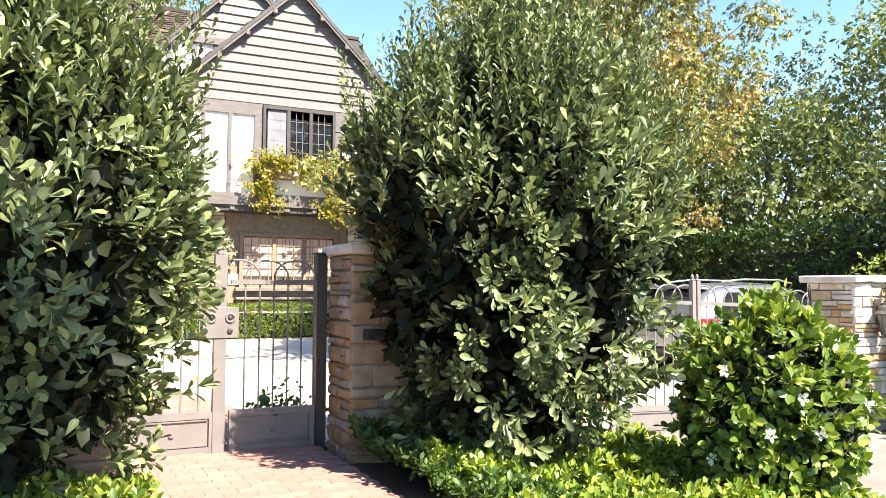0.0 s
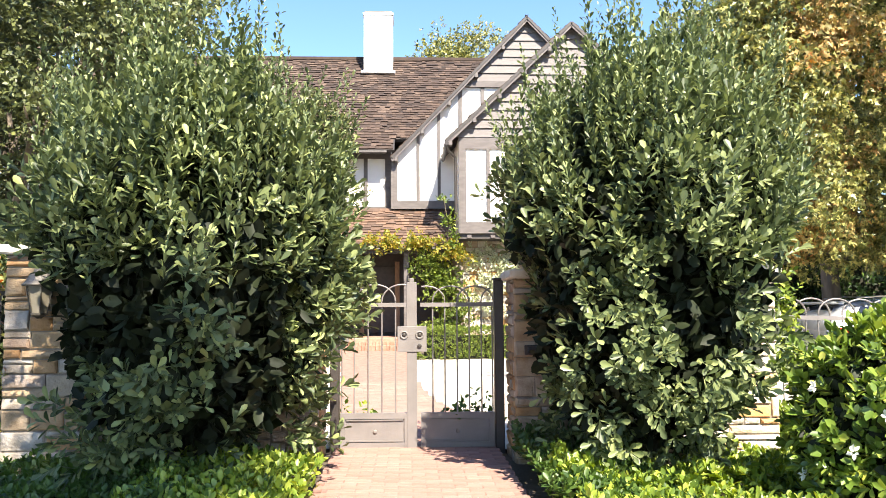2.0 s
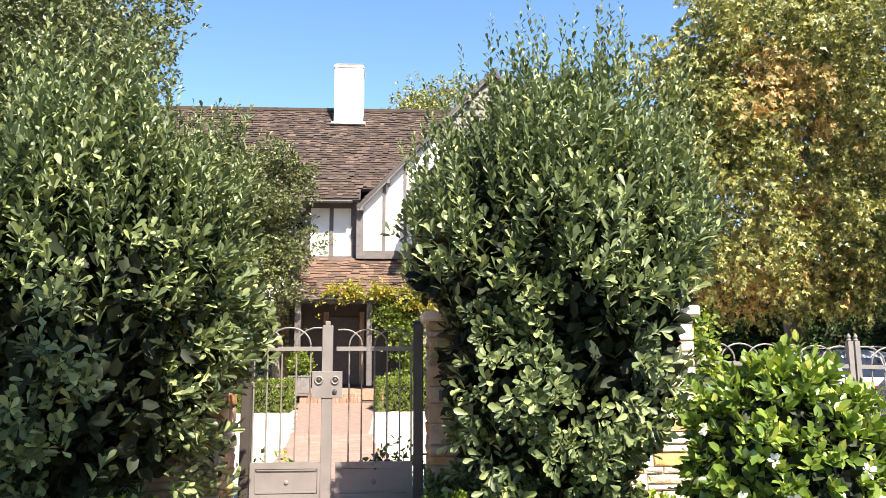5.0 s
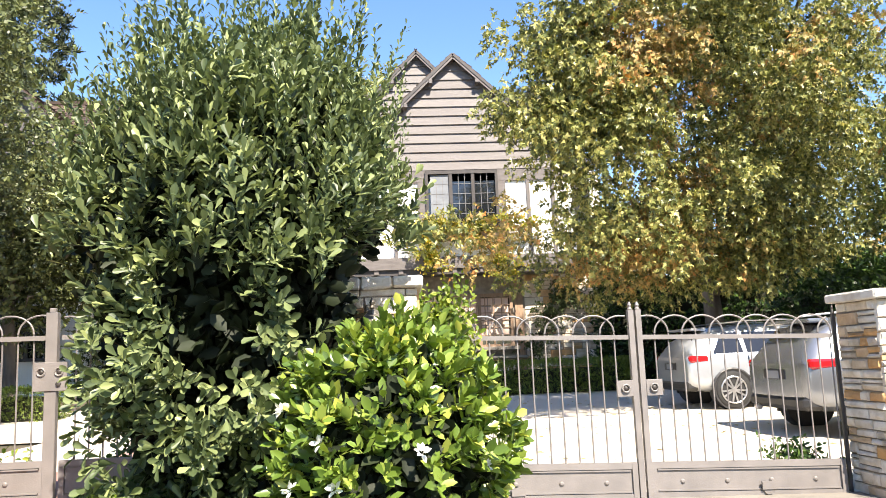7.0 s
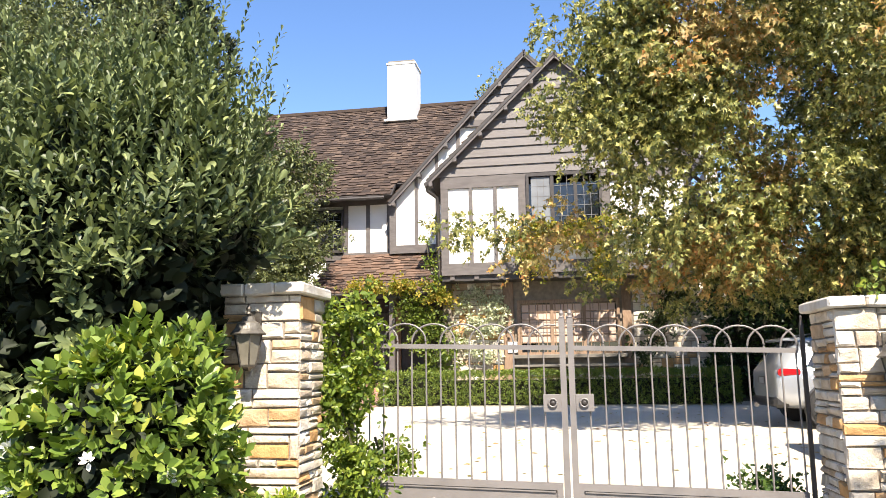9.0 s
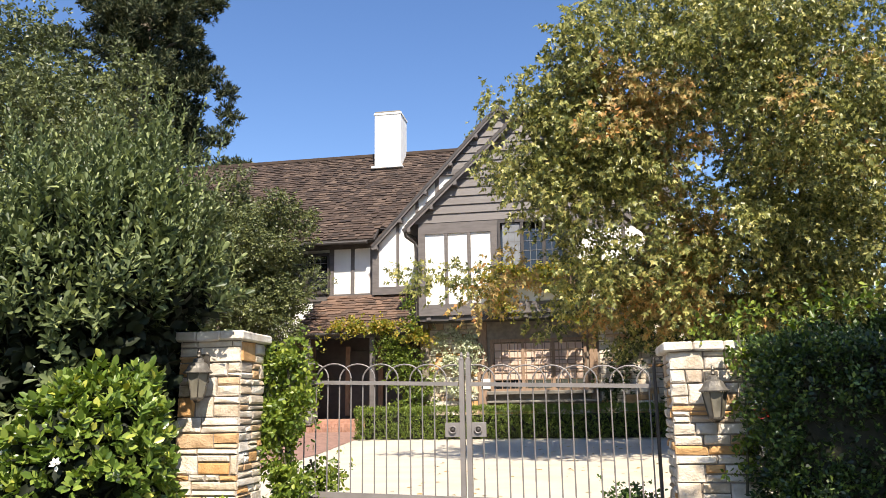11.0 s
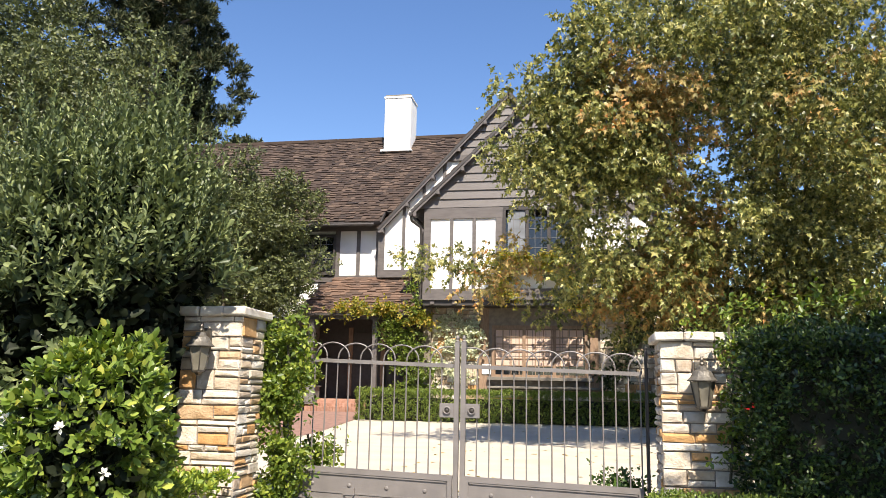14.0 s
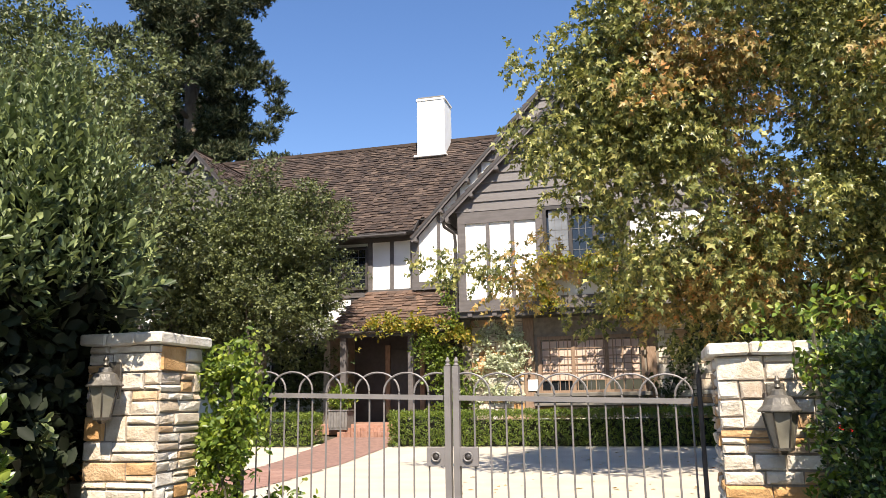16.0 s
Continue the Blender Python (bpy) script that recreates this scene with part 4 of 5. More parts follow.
# ---- planting ----
def shrub(name, cx, cy, R, H, seed, n, per, leaf, mat, mat_in, label, category, shape=SPOON, stem=0.16, upright=0.9, spires=0, lump=0.2, base=0.0, waist=1.0, pocket=-9.0, clear=None):
    """A dense bush: sprigs over a lumpy egg, inner leaves coloured dark as shade, and tall shoots on top."""
    rng = np.random.default_rng(seed)
    z0 = float(gz(cx, cy))
    t = thing(name, (cx, cy, z0), label, category)
    for k in range(5):
        a = 2 * math.pi * k / 5
        bm = tube([(cx + 0.06 * math.cos(a), cy + 0.06 * math.sin(a), z0 - 0.05), (cx + R * 0.25 * math.cos(a), cy + R * 0.25 * math.sin(a), z0 + H * 0.3),
              (cx + R * 0.5 * math.cos(a), cy + R * 0.5 * math.sin(a), z0 + H * 0.75)], [0.035, 0.025, 0.008], 6)
        part("stem", bm, M_TWIG, t, "thin brown stem")
    U = unit(rng.normal(size=(n, 3)))
    depth = np.abs(rng.normal(0, 0.10, n))
    lum = 1 + lump * bumpy(U, seed, 1.9) + lump * 1.2 * bumpy(U, seed + 7, 4.2) + 0.1 * (rng.uniform(0, 1, n) ** 4)
    zc = H * 0.52
    r = lum * (1 - depth)
    # fuller below the middle, narrowing to the top
    prof = np.where(U[:, 2] > 0, 1 - 0.18 * U[:, 2] ** 2, 1.0) * np.interp(U[:, 2], [-1, -0.35, 0.12, 1], [waist * 0.95, waist, 1, 1])
    C = np.stack([cx + U[:, 0] * R * r * prof, cy + U[:, 1] * R * r * prof, z0 + zc + U[:, 2] * H * 0.5 * r], 1)
    keep = (C[:, 2] > z0 + 0.08 + base) & (bumpy(U, seed + 11, 2.6) > pocket + np.where(U[:, 2] < 0.0, 0.22, 0.0) * (pocket > -1))
    if clear:
        keep &= ~clear(C)
    C, U = C[keep], U[keep]
    A = U * np.array([1, 1, 0.5]) + np.array([0, 0, upright]) * (0.35 + 0.9 * np.clip(U[:, 2:3] + 0.3, 0, 1)) + rng.normal(size=U.shape) * 0.3
    P, D, N = sprigs(rng, C, A, per, stem, 0.85)
    S = leaf * rng.uniform(0.7, 1.2, len(P))
    if spires:
        # upright shoots that stand out of the upper crown
        W = unit(rng.normal(size=(spires * 3, 3)))
        W = W[W[:, 2] > rng.uniform(-0.3, 0.55, len(W))][:spires]
        m = len(W)
        k0 = rng.uniform(0.72, 1.0, m) * (1 + lump * bumpy(W, seed, 1.9))
        foot = np.stack([cx + W[:, 0] * R * k0, cy + W[:, 1] * R * k0, z0 + zc + W[:, 2] * H * 0.48 * k0], 1)
        if clear:
            W, foot = W[~clear(foot)], foot[~clear(foot)]
            m = len(W)
        way = unit(np.stack([W[:, 0] * 0.22 + rng.normal(0, 0.1, m), W[:, 1] * 0.22 + rng.normal(0, 0.1, m), np.ones(m)], 1))
        tall = (5 + 15 * rng.uniform(0, 1, m) ** 1.15).astype(int)
        for k in range(20):
            on = tall > k
            p2, d2, n2 = sprigs(rng, foot[on] + way[on] * (k * 0.058), way[on], 3, 0.05, 0.72)
            P, D, N = np.concatenate([P, p2]), np.concatenate([D, d2]), np.concatenate([N, n2])
            S = np.concatenate([S, leaf * rng.uniform(0.6, 1.0, len(p2)) * (1.05 - 0.03 * k)])
    leaf_mesh("crown", P, D, N, S, shape, mat, t)
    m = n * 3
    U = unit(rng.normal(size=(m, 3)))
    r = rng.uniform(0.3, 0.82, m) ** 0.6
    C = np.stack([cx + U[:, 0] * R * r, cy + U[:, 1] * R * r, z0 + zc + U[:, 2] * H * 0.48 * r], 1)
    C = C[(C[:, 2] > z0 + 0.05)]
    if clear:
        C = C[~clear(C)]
    leaf_mesh("inner_crown", C, unit(rng.normal(size=C.shape)), unit(rng.normal(size=C.shape)), leaf * 1.5, OVAL, mat_in, t, "inner leaves, near black for the shade within")
    return t


def leafy_box(name, x0, x1, y0, y1, h, n, leaf, mat, seed, label, category, kind="", group="", shape=DIAMOND, z_off=0.0, rough=0.05, core=0.2, base_z=None):
    """A clipped hedge: sprigs over its faces, round a dark block that stands for inner shade."""
    rng = np.random.default_rng(seed)
    z0 = float(gz((x0 + x1) / 2, (y0 + y1) / 2)) + z_off if base_z is None else base_z
    t = thing(name, ((x0 + x1) / 2, (y0 + y1) / 2, z0), label, category, group)
    part("core", box(x0 + core, x1 - core, y0 + core, y1 - core, z0 - 0.1, z0 + h - core, 0.05), M_CORE, t, "dark block for the shade inside the hedge")
    ar = np.array([(x1 - x0) * h, (x1 - x0) * (y1 - y0), (y1 - y0) * h, (y1 - y0) * h])
    f = rng.choice(4, n, p=ar / ar.sum())
    a, b, dd = rng.uniform(0, 1, n), rng.uniform(0, 1, n), np.abs(rng.normal(0, rough, n))
    X = np.where(f == 2, x0 + dd, np.where(f == 3, x1 - dd, x0 + a * (x1 - x0)))
    Y = np.where(f == 0, y0 + dd, y0 + np.where(f == 1, b, a) * (y1 - y0))
    Z = np.where(f == 1, h - dd, b * h)
    out = np.stack([np.where(f == 2, -1, np.where(f == 3, 1, 0)), np.where(f == 0, -1, 0), np.where(f == 1, 1, 0)], 1).astype(float)
    P0 = np.stack([X, Y, Z + z0], 1)
    P0 += out * (rough * 1.6 * bumpy(P0, seed, 2.2))[:, None]
    P, D, N = sprigs(rng, P0, out + np.array([0, 0, 0.5]) + rng.normal(size=(n, 3)) * 0.35, 5, leaf * 1.3, 0.9)
    leaf_mesh("leaves", P, D, N, leaf * rng.uniform(0.6, 1.25, len(P)), shape, mat, t)
    return t


def cover(name, region, zf, n, leaf, mat, seed, label, category="ground cover"):
    """A low spread of leaves: region(rng, n) gives x and y, zf the height over the ground."""
    rng = np.random.default_rng(seed)
    x, y = region(rng, n)
    zt = gz(x, y)
    h = zf(x, y) * (1 + 0.35 * bumpy(np.stack([x, y, x * 0], 1), seed, 2.3))
    z = zt + h * (1 - np.abs(rng.normal(0, 0.22, n)))
    t = thing(name, (float(x.mean()), float(y.mean()), float(zt.mean())), label, category, kind="stuff")
    P, D, N = sprigs(rng, np.stack([x, y, np.maximum(z, zt + 0.02)], 1), np.array([0, -0.25, 1.0]) + rng.normal(size=(n, 3)) * 0.45, 6, leaf * 0.8, 0.95)
    leaf_mesh("leaves", P, D, N, leaf * rng.uniform(0.6, 1.3, len(P)), OVAL, mat, t)
    return t


def vine(name, pts, n, spread, leaf, mat, seed, label, shape=OVAL, category="vine", out=(0, -0.6, 0.2), parent_z=None, stem=True):
    """Leaves strewn along a line of places (x, y, z), with a thin stem through them."""
    rng = np.random.default_rng(seed)
    pts = np.array(pts, float)
    t = thing(name, tuple(pts[0]), label, category)
    if stem:
        part("stem", tube([tuple(p) for p in pts], 0.014, 6), M_TWIG, t, "thin woody stem")
    s = rng.uniform(0, len(pts) - 1, n)
    i = np.minimum(s.astype(int), len(pts) - 2)
    C = pts[i] + (pts[i + 1] - pts[i]) * (s - i)[:, None] + rng.normal(size=(n, 3)) * np.array(spread)
    C = C[bumpy(C, seed, 2.6) + 0.5 * bumpy(C, seed + 5, 6.0) > -0.16]  # gaps between the shoots
    n = len(C)
    P, D, N = sprigs(rng, C, np.array(out) + rng.normal(size=(n, 3)) * 0.5, 5, leaf * 1.4, 0.9, up=-0.15)
    leaf_mesh("leaves", P, D, N, leaf * rng.uniform(0.6, 1.3, len(P)), shape, mat, t)
    return t


def tree(name, base, trunk_h, trunk_r, clumps, per_clump, leaf, per, mat, seed, label, clump_r=0.9, shape=OVAL, squash=0.7, droop=-0.2, bark=None, limbs=14, stem=0.2, limb_low=None, turning=None):
    """A tapered trunk, limbs that reach for the clumps, and leafy sprigs in each clump."""
    rng = np.random.default_rng(seed)
    x, y, z = base
    t = thing(name, base, label, "tree")
    top = np.array([x + rng.normal(0, 0.15), y, z + trunk_h])
    part("trunk", tube([(x, y, z - 0.1), (x + 0.05, y, z + 0.25), (x - 0.04, y + 0.03, z + trunk_h * 0.5), tuple(top)],
                       [trunk_r * 1.5, trunk_r * 1.05, trunk_r * 0.9, trunk_r * 0.7], 12), bark or M_BARK, t, smooth=True)
    pick = rng.permutation(len(clumps))[:limbs]
    for c in np.array(clumps, float)[pick]:
        foot = np.array([x, y, z + trunk_h * rng.uniform(0.7, 1.0)]) if limb_low is None else np.array([x, y, max(limb_low, c[2] - rng.uniform(0.5, 1.5))])
        m1, m2 = foot + (c - foot) * 0.35 + np.array([0, 0, 0.3]) + rng.normal(size=3) * 0.2, foot + (c - foot) * 0.7 + np.array([0, 0, 0.3]) + rng.normal(size=3) * 0.2
        part("limb", tube([tuple(foot), tuple(m1), tuple(m2), tuple(c)], [trunk_r * 0.36, trunk_r * 0.24, trunk_r * 0.13, 0.012], 6), bark or M_BARK, t, smooth=True)
    C = np.repeat(np.array(clumps, float), per_clump, 0)
    off = unit(rng.normal(size=C.shape)) * (rng.uniform(0, 1, len(C)) ** 0.4)[:, None] * clump_r * np.array([1, 1, squash])
    C = C + off
    A = unit(off) + np.array([0, 0, droop]) + rng.normal(size=C.shape) * 0.4
    P, D, N = sprigs(rng, C, A, per, stem, 0.95, 0.3, up=droop)
    S = leaf * rng.uniform(0.6, 1.2, len(P))
    if turning:
        C2 = np.repeat(np.array(clumps, float), per_clump, 0)
        g = np.tile(bumpy(C2, seed, 0.55) + 0.4 * bumpy(C2, seed + 3, 2.0) + 0.34 * np.exp(-((C2[:, 0] - 6.0) ** 2 + (C2[:, 2] - 3.6) ** 2) / 3.5) - 0.05 * np.maximum(C2[:, 2] - 5.5, 0) > 0.27, per)
        leaf_mesh("turning_crown", P[g], D[g], N[g], S[g], shape, turning, t, "yellow and orange autumn leaves")
        P, D, N, S = P[~g], D[~g], N[~g], S[~g]
    leaf_mesh("crown", P, D, N, S, shape, mat, t)
    return t


def egg(rng, c, r, n, shell=0.5, zmin=None):
    """Places in the outer part of a lumpy egg."""
    U = unit(rng.normal(size=(n * 2, 3)))
    P = np.array(c) + U * np.array(r) * (rng.uniform(shell, 1, n * 2) * (1 + 0.18 * bumpy(U, float(c[0]), 2.0)))[:, None]
    if zmin is not None:
        P = P[P[:, 2] > zmin]
    return P[:n]


by_pier = lambda C: ((C[:, 0] > 2.44) & (C[:, 1] > -1.3) & (C[:, 2] < 1.9)) | ((C[:, 0] > 2.66) & (C[:, 2] < 1.9)) | ((C[:, 0] < 1.06) & (C[:, 2] < 1.8))
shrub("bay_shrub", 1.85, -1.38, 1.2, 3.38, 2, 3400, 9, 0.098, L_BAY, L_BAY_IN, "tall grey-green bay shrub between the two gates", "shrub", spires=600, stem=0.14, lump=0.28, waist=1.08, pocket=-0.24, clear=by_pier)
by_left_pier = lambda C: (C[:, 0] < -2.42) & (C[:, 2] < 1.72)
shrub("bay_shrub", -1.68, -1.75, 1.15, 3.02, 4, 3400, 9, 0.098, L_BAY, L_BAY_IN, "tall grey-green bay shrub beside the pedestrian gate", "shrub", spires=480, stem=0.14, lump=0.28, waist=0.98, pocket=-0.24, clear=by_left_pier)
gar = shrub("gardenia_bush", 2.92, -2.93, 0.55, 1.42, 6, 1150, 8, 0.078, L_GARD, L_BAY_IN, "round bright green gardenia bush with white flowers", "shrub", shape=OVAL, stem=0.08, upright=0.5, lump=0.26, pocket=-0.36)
rngf = np.random.default_rng(3)
for k in range(8):
    a, zz = rngf.uniform(math.pi * 0.95, math.pi * 2.05), rngf.uniform(0.35, 1.1)
    rr = 0.57 * math.sqrt(max(0.1, 1 - ((zz - 0.72) / 0.78) ** 2)) + 0.03
    c = np.array([[2.92 + rr * math.cos(a), -2.93 + rr * math.sin(a), -0.2 + zz]])
    P, D, N = sprigs(rngf, c, np.array([[math.cos(a), math.sin(a), 0.5]]), 8, 0.015, 1.1)
    leaf_mesh("flower", P, D, N, 0.042, OVAL, L_PETAL, gar, "white gardenia flower", kind="")


def strip(x0, x1, y0, y1):
    return lambda rng, n: (rng.uniform(x0, x1, n), rng.uniform(y0, y1, n))


cover("ground_cover", strip(0.98, 3.0, -4.6, -1.7), lambda x, y: 0.30 + 0.04 * np.sin(x * 3), 2600, 0.06, L_COVER, 31, "yellow-green star jasmine ground cover along the path")
# This half of the bed takes the darker leaf for its shade.
cover("ground_cover", strip(-2.9, -1.45, -4.2, -1.6), lambda x, y: 0.24 + 0.04 * np.sin(x * 3), 1500, 0.055, L_COVER_D, 36, "ground cover under the tall shrub, shade in its leaf colour")
cover("ground_cover", strip(-1.75, -0.72, -4.2, -1.6), lambda x, y: 0.26 + 0.04 * np.sin(x * 3), 1300, 0.06, L_COVER, 32, "yellow-green star jasmine ground cover beside the path")
cover("ground_cover", strip(0.86, 1.75, -2.9, -0.6), lambda x, y: 0.26 + 0 * x, 1100, 0.055, L_COVER_D, 33, "creeping ground cover under the shrub, shade in its leaf colour")
cover("ground_cover", strip(2.3, 3.25, -2.4, -1.15), lambda x, y: 0.34 + 0 * x, 500, 0.055, L_COVER, 34, "yellow-green ground cover at the pier's foot")
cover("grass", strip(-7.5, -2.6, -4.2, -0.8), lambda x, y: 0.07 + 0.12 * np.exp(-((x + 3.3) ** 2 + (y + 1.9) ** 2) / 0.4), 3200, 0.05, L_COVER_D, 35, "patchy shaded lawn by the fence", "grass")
vine("gate_vine", [(3.3, -0.32, -0.2), (3.42, -0.36, 0.3), (3.27, -0.36, 0.75), (3.38, -0.32, 1.2), (3.3, -0.3, 1.68)], 1500, (0.14, 0.11, 0.12), 0.058, L_VINE, 41, "bright green jasmine vine on the gate post")
vine("hedge_creeper", [(7.35, -0.3, 1.6), (7.9, -0.7, 1.72), (8.6, -0.8, 1.85), (9.6, -0.8, 1.9)], 130, (0.16, 0.16, 0.1), 0.06, L_VINE, 47, "pale green tendrils straying over the hedge top", out=(0, -0.3, 0.7), stem=False)
vine("gate_vine", [(3.45, 0.3, -0.15), (3.5, 0.3, 0.15), (3.4, 0.28, 0.45)], 340, (0.14, 0.1, 0.1), 0.06, L_VINE, 42, "green climber at the foot of the gate", category="plant")
vine("gate_plant", [(0.6, 0.45, 0.02), (0.66, 0.4, 0.35)], 260, (0.12, 0.12, 0.07), 0.06, L_COVER_D, 43, "small green shrub inside the pedestrian gate", category="plant")
vine("gate_plant", [(-0.62, 0.5, 0.02), (-0.66, 0.5, 0.25)], 110, (0.1, 0.12, 0.07), 0.06, L_COVER, 44, "yellow-green seedling inside the pedestrian gate", category="plant")
vine("gate_plant", [(6.8, 0.5, -0.22), (6.85, 0.5, 0.1)], 300, (0.16, 0.12, 0.08), 0.05, L_COVER_D, 45, "low green shrub inside the drive gate", category="plant")
for bx_, by_, br_, bh_, bs_ in ((-6.6, 1.6, 1.7, 2.7, 61), (-4.6, 2.2, 1.2, 2.2, 62), (-9.2, 1.4, 1.6, 2.5, 63)):
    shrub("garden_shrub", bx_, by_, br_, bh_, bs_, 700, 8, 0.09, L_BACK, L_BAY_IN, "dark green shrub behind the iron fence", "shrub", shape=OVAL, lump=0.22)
vine("fence_vine", [(-8.4, -0.75, 1.0), (-6, -0.8, 1.2), (-3.7, -0.75, 1.0)], 5600, (0.3, 0.1, 0.5), 0.07, L_REDV, 46, "reddening creeper over the iron fence")
leafy_box("front_hedge", 7.80, 13.0, -1.35, -0.3, 1.80, 19000, 0.050, L_FRONT, 51, "dark glossy green hedge beside the stone pier", "hedge", rough=0.19, core=0.18)
leafy_box("low_hedge", 6.95, 8.8, -2.2, -1.3, 0.44, 3600, 0.03, L_BOX, 56, "low clipped bright green hedge at the foot of the pier", "hedge", rough=0.04, core=0.12)
vine("pier_creeper", [(7.74, -0.62, 1.62), (7.76, -0.66, 0.9), (7.68, -0.75, 0.2)], 150, (0.07, 0.05, 0.1), 0.05, L_VINE, 52, "thin creeper straying over the stone pier")
rl = np.random.default_rng(77)
lx, ly = rl.uniform(3.4, 9, 170), 0.5 + 11.5 * rl.uniform(0, 1, 170) ** 0.7
litter = thing("fallen_leaf", (6, 6, float(gz(6, 6))), "dry fallen leaves strewn over the gravel", "leaves", kind="stuff")
leaf_mesh("leaves", np.stack([lx, ly, gz(lx, ly) + 0.008], 1), np.concatenate([rl.normal(size=(170, 2)), np.zeros((170, 1))], 1), np.tile([0, 0, 1.0], (170, 1)) + rl.normal(size=(170, 3)) * 0.2, rl.uniform(0.05, 0.12, 170), LOBED, L_SYC_G, litter)
# clipped box hedges before the house
leafy_box("box_hedge", 0.15, 9.0, 12.95, 13.75, 0.80, 8000, 0.05, L_BOX, 53, "clipped green boxwood hedge before the house", "hedge", group="box hedges")
leafy_box("box_hedge", -4.6, -2.0, 12.9, 13.8, 0.80, 2800, 0.05, L_BOX, 54, "clipped green boxwood hedge beside the path", "hedge", group="box hedges")
leafy_box("box_hedge", -9.5, -4.9, 11.8, 12.7, 0.75, 3000, 0.05, L_BOX, 55, "clipped green boxwood hedge along the court", "hedge", group="box hedges")
# climbers on the house
vine("porch_vine", [(-1.4, 15.4, 3.3), (-0.6, 15.35, 3.45), (0.2, 15.4, 3.4), (1.0, 15.35, 3.2), (1.5, 15.5, 3.0)], 700, (0.2, 0.12, 0.14), 0.1, L_GOLD, 61, "golden-green climber over the porch eave")
vine("porch_vine", [(0.3, 15.45, 2.9), (0.9, 15.5, 2.4), (1.2, 15.6, 1.5), (1.3, 15.6, 0.6)], 850, (0.3, 0.1, 0.3), 0.1, L_BOX, 62, "deep green climber at the porch corner")
vine("wall_vine", [(1.3, 15.3, 3.3), (1.1, 15.2, 4.0), (1.0, 15.3, 4.7)], 130, (0.1, 0.1, 0.1), 0.09, L_VINE, 63, "thin climber on the downpipe")
vine("wall_climber", [(-6.2, 17.2, 0.8), (-5.0, 17.0, 2.2), (-3.6, 16.4, 1.4), (-3.0, 15.9, 2.8)], 1700, (0.45, 0.25, 0.6), 0.1, L_BACK, 59, "dark climber and shrubs against the house wall")
vine("pale_vine", [(1.75, 15.95, 3.15), (2.3, 15.92, 3.1), (2.9, 15.92, 2.9), (2.95, 15.92, 2.3), (2.5, 15.92, 2.2), (2.0, 15.92, 2.5)], 600, (0.18, 0.05, 0.15), 0.09, L_VARI, 64, "pale variegated climber on the stone wall")
vine("pale_vine", [(1.7, 15.95, 2.0), (2.3, 15.95, 1.5), (2.9, 15.95, 1.3)], 150, (0.15, 0.05, 0.12), 0.09, L_VARI, 65, "pale variegated climber low on the stone wall")
vine("wall_creeper", [(6.9, 15.95, 1.0), (7.3, 15.95, 2.0), (7.8, 15.95, 3.0), (8.6, 15.95, 2.6)], 420, (0.25, 0.06, 0.25), 0.1, L_BACK, 66, "dark creeper on the stone wall")
wbx = thing("window_box", (5.0, 15.1, 4.6), "timber window box spilling golden ivy", "planter")
part("trough", box(3.9, 6.2, 14.95, 15.2, 4.42, 4.72, 0.01), M_WOOD, wbx)
vine("trailing_ivy", [(3.7, 14.95, 4.8), (4.3, 14.9, 4.85), (5.2, 14.9, 4.8), (6.3, 14.9, 4.9), (7.2, 14.9, 4.8)], 700, (0.2, 0.1, 0.14), 0.1, L_GOLD, 67, "golden ivy along the window box")
vine("trailing_ivy", [(3.75, 14.95, 4.7), (3.9, 14.95, 4.2), (4.1, 14.95, 3.7)], 330, (0.2, 0.07, 0.2), 0.1, L_GOLD, 68, "golden ivy trailing below the window box")
vine("trailing_ivy", [(5.3, 14.95, 4.6), (5.7, 14.95, 4.1), (6.3, 14.95, 3.5)], 420, (0.25, 0.07, 0.22), 0.1, L_GOLD, 69, "golden ivy hanging over the stone wall")

# planter by the steps
pt = thing("planter_box", (-2.05, 15.15, 0.5), "grey slatted planter box with a small shrub", "planter")
for i in range(7):
    part("slat", box(-2.33 + i * 0.083, -2.26 + i * 0.083, 14.86, 14.88, 0.52, 0.98), M_GREYBOX, pt)
part("box", box(-2.32, -1.78, 14.88, 15.42, 0.45, 0.97, 0.01), M_GREYBOX, pt)
part("rim", box(-2.36, -1.74, 14.84, 15.46, 0.97, 1.01, 0.008), M_GREYBOX, pt)
rngp = np.random.default_rng(8)
Cp = egg(rngp, (-2.05, 15.15, 1.3), (0.4, 0.4, 0.38), 200, 0.5)
P, D, N = sprigs(rngp, Cp, Cp - np.array([-2.05, 15.15, 1.1]), 6, 0.1)
leaf_mesh("foliage", P, D, N, 0.08, OVAL, L_VINE, pt)

# ---- trees ----
rt = np.random.default_rng(71)
cl = np.concatenate([egg(rt, (9.5, 7.3, 6.4), (4.9, 3.4, 4.7), 360, 0.45, 2.6), egg(rt, (11.8, 10.6, 6.6), (3.8, 3.2, 4.8), 200, 0.3, 2.5), egg(rt, (8.4, 7.2, 3.2), (3.8, 2.4, 1.1), 110, 0.3, 2.2)])
cl = cl[cl[:, 0] > 4.8 + np.where(cl[:, 2] > 4.2, 1.15, 0.3) * np.maximum(cl[:, 1] - 6.0, 0)]
cl = cl[(cl[:, 2] > 5.2) | (cl[:, 1] > 4.2 + 0.85 * np.maximum(9.0 - cl[:, 0], 0))]
kd = (cl[:, 2] - 0.8) / 0.766
land_x, land_y = cl[:, 0] - 0.22 * kd, cl[:, 1] + 0.604 * kd  # where the sun throws each clump's shade
